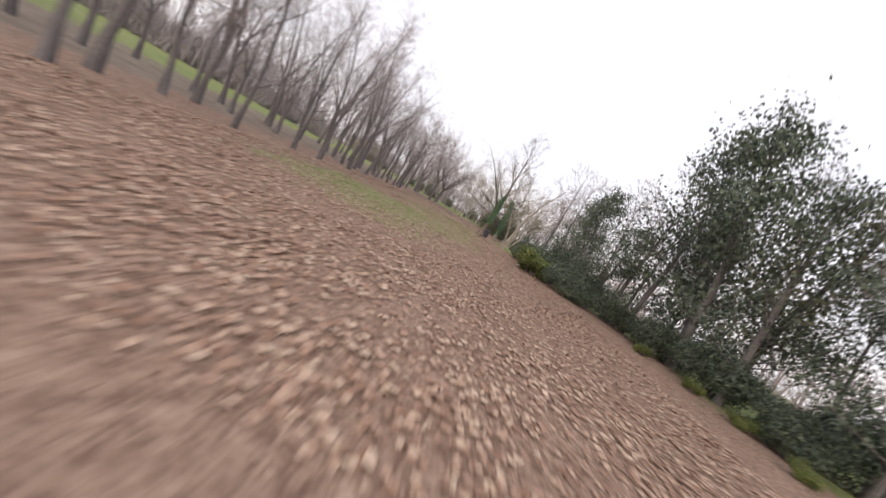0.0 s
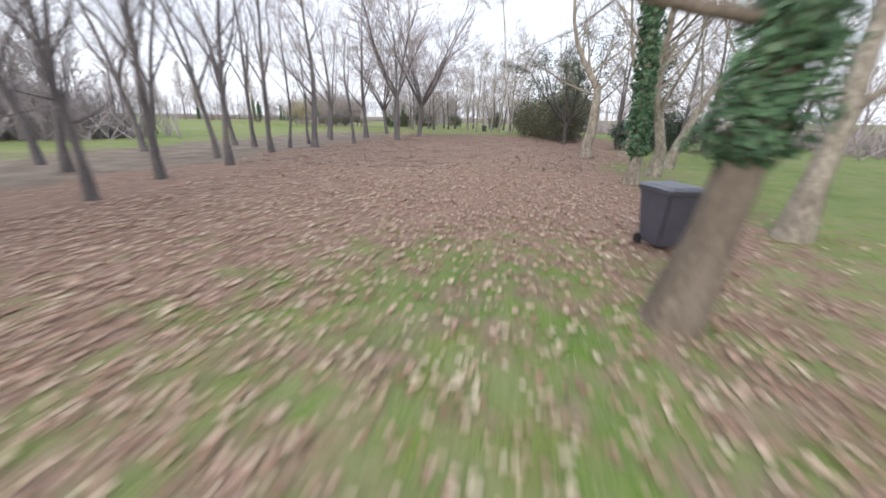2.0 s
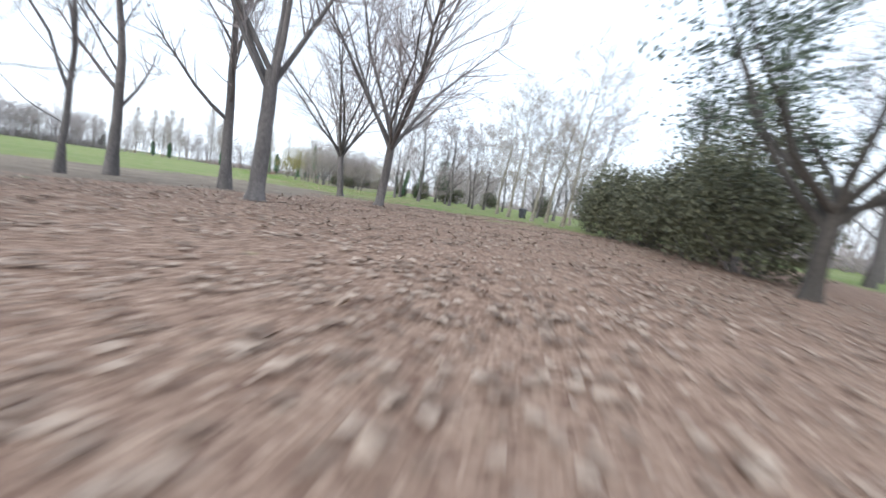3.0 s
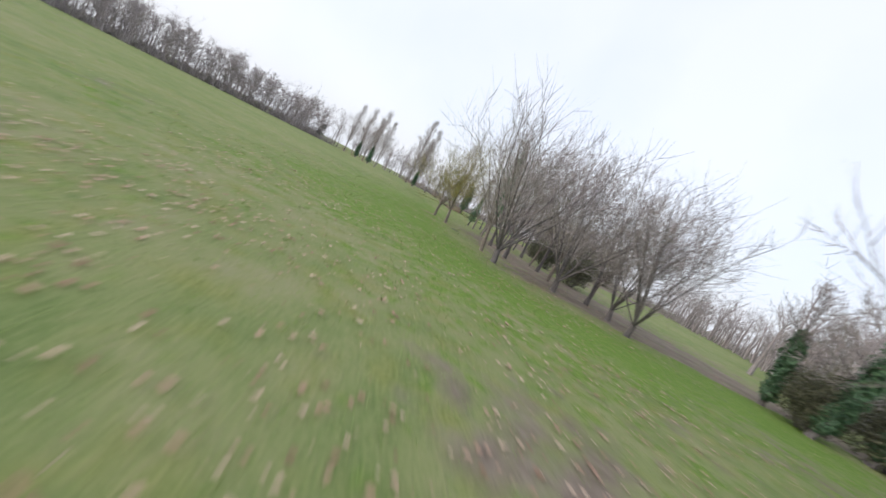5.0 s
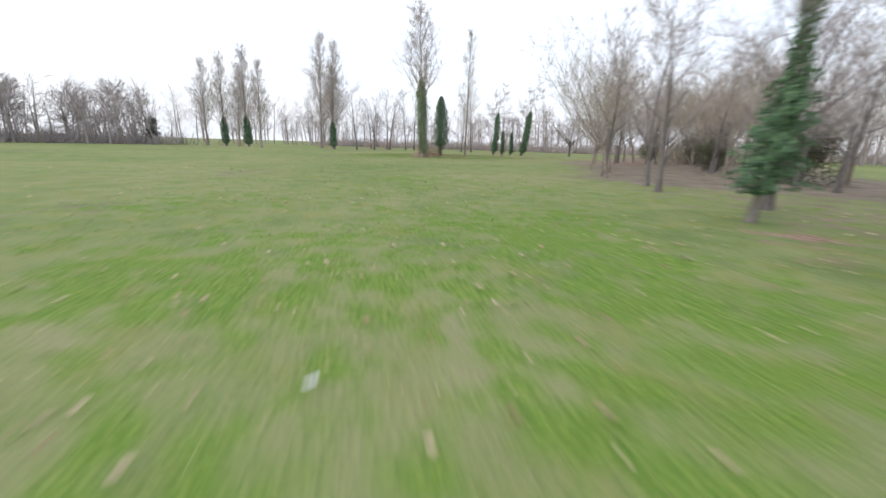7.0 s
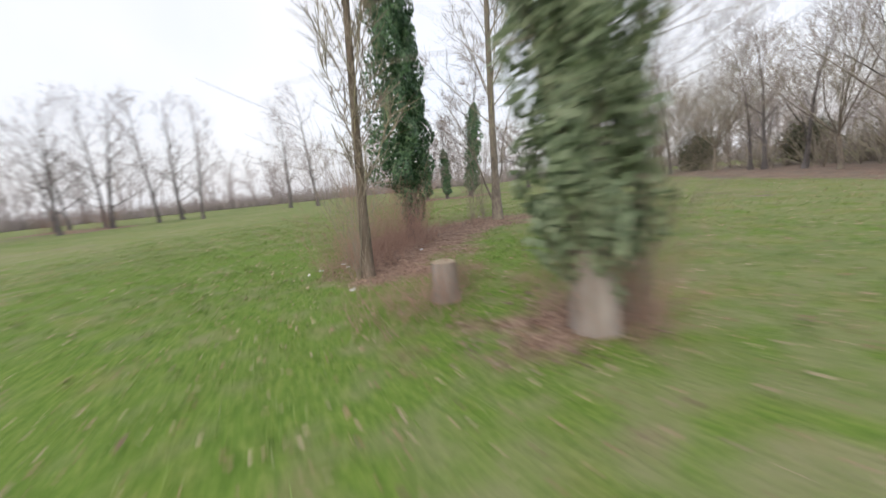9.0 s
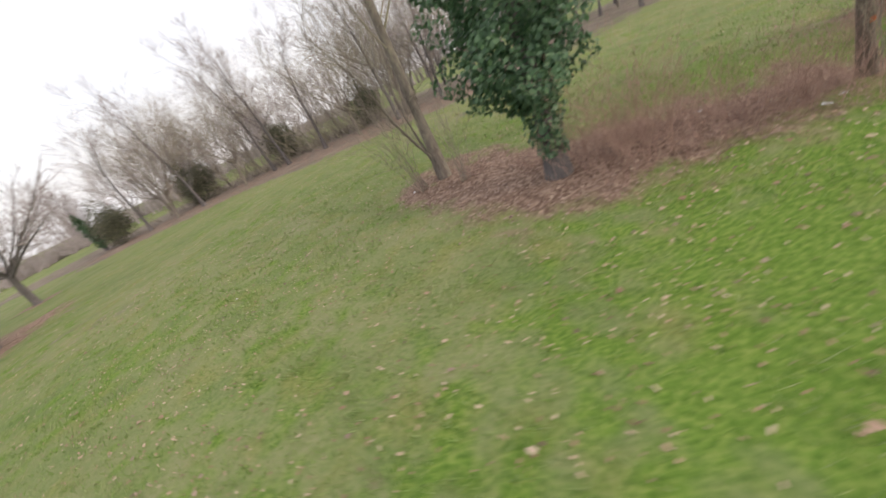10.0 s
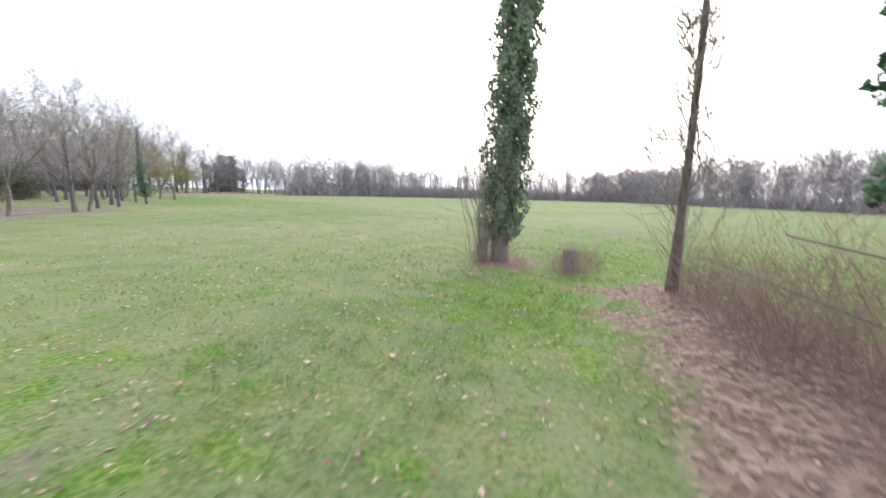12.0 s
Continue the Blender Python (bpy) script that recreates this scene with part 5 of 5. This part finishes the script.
fallen("fallen_leaves", scatter(130000, -9, 8, 2, 62, lambda x, y: litter_zone(x, y) ** 1.5 * clumpy(x, y) * (1 - 0.72 * soft(y, 44, 56)) * (1 - 0.6 * soft(x, 2.5, 4.5) * soft(y, 24, 30))), 0.09, DEAD_LEAF, "dry brown plane leaves strewn on the avenue")
fallen("fallen_leaves", scatter(36000, -12, 9, 58, 98, lambda x, y: litter_zone(x, y) ** 1.5 * clumpy(x, y)), 0.11, BROWN_LEAF, "dull brown leaves trodden into the avenue")
fallen("fallen_leaves", scatter(42000, -8, 4, 12, 60, lambda x, y: 0.6 * (1 - 0.6 * litter_zone(x, y)) * clumpy(x, y, 0.5)), 0.078, YELLOW_LEAF, "yellowed leaves scattered on thin grass")
fallen("fallen_leaves", scatter(26000, 4, 12, 2, 44, lambda x, y: 0.28 * clumpy(x, y, 0.7)), 0.075, BROWN_LEAF, "brown leaves drifted against the shrubs")
PATH_XY = np.array([[p.translation.x, p.translation.y] for t, p in PATH if t >= 3.2])


def by_path(x, y, reach):
    best = np.full(len(x), 1e9)
    for a, b in zip(PATH_XY[:-1], PATH_XY[1:]):
        d = b - a
        t = np.clip(((x - a[0]) * d[0] + (y - a[1]) * d[1]) / (d @ d), 0, 1)
        best = np.minimum(best, np.hypot(x - a[0] - t * d[0], y - a[1] - t * d[1]))
    return np.clip((reach - best) / (reach * 0.6), 0, 1)


fallen("fallen_leaves", scatter(80000, -96, -4, 92, 186, lambda x, y: 0.5 * by_path(x, y, 16) * np.clip(0.35 + 0.9 * wave(x, y, 0.35, 2.5), 0.12, 1)), 0.052, DEAD_LEAF, "pale dry leaves scattered over the grass")
fallen("fallen_leaves", scatter(16000, -78, -68, 157, 171, lambda x, y: np.where(litter_zone(x, y) > 0.4, 0.9, 0.03)), 0.04, REDDISH_LEAF, "rotting brown leaf litter under the poplars")
fallen("fallen_leaves", scatter(9000, -48, -28, 119, 142, lambda x, y: np.clip(litter_zone(x, y), 0, 1) * 0.8), 0.075, DEAD_LEAF, "dry leaves heaped at the foot of trees")


def specks(pts, size):
    """Bits of pale dry leaf and straw between the blades."""
    n = len(pts)
    a = nprng.uniform(0, 2 * math.pi, n)
    ln, wd = size * nprng.uniform(0.5, 1.5, n), size * nprng.uniform(0.2, 0.7, n)
    z = ground_height(pts[:, 0], pts[:, 1]) + nprng.uniform(0.02, 0.045, n)
    c = np.empty((n, 4, 3))
    for k, (u, v) in enumerate(((-1, -0.6), (1, -1), (0.8, 1), (-0.7, 0.8))):
        c[:, k] = np.stack([pts[:, 0] + u * ln * np.cos(a) / 2 - v * wd * np.sin(a) / 2, pts[:, 1] + u * ln * np.sin(a) / 2 + v * wd * np.cos(a) / 2, z + 0.008 * u * nprng.uniform(-1, 1, n)], 1)
    return tagged(quads_mesh("leaf_bits", c, DEAD_LEAF), "small dry leaf bits in the grass", "leaves", kind="stuff")


specks(scatter(90000, -96, -14, 96, 186, lambda x, y: by_path(x, y, 9) * clumpy(x, y, 0.6)), 0.034)
specks(scatter(36000, -82, -60, 155, 184, lambda x, y: clumpy(x, y, 0.9)), 0.036)


fallen("fallen_leaves", scatter(64000, -44, -8, 94, 124, lambda x, y: 0.65 * by_path(x, y, 11) * np.clip(0.4 + wave(x, y, 0.5, 1.5), 0.08, 1) * np.clip((x + 40) / 12, 0.15, 1)), 0.06, DEAD_LEAF, "dry brown leaves blown over the grass")


def grass_tufts(pts, height):
    n = len(pts)
    blades = 3
    p = np.repeat(pts, blades, 0) + nprng.normal(0, 0.03, (n * blades, 2))
    a = nprng.uniform(0, 2 * math.pi, n * blades)
    h = height * nprng.uniform(0.5, 1.4, n * blades)
    lean = nprng.normal(0, 1.0, (n * blades, 2)) * h[:, None]
    c = np.empty((n * blades, 3, 3))
    z = ground_height(p[:, 0], p[:, 1]) - 0.005
    wd = nprng.uniform(0.004, 0.008, n * blades)
    c[:, 0] = np.stack([p[:, 0] - np.cos(a) * wd, p[:, 1] - np.sin(a) * wd, z], 1)
    c[:, 1] = np.stack([p[:, 0] + np.cos(a) * wd, p[:, 1] + np.sin(a) * wd, z], 1)
    c[:, 2] = np.stack([p[:, 0] + lean[:, 0], p[:, 1] + lean[:, 1], z + h], 1)
    return tagged(quads_mesh("grass", c, GRASS), "short winter grass in uneven tufts", "grass", kind="stuff")


grass_tufts(scatter(150000, -90, -14, 98, 180, lambda x, y: by_path(x, y, 9) * (1 - np.clip(1.4 * litter_zone(x, y) + 0.5 * soil_zone(x, y), 0, 1)) * clumpy(x, y, 1.3)), 0.052)
grass_tufts(scatter(90000, -86, -64, 154, 180, lambda x, y: np.clip((11 - np.hypot(x + 75, y - 167)) / 6, 0, 1) * (1 - np.clip(1.6 * litter_zone(x, y), 0, 1)) * clumpy(x, y, 1.3)), 0.048)
grass_tufts(scatter(60000, -8, 8, 14, 66, lambda x, y: (1 - np.clip(1.25 * litter_zone(x, y) + 0.4 * soil_zone(x, y), 0, 1)) * clumpy(x, y, 0.8)), 0.07)
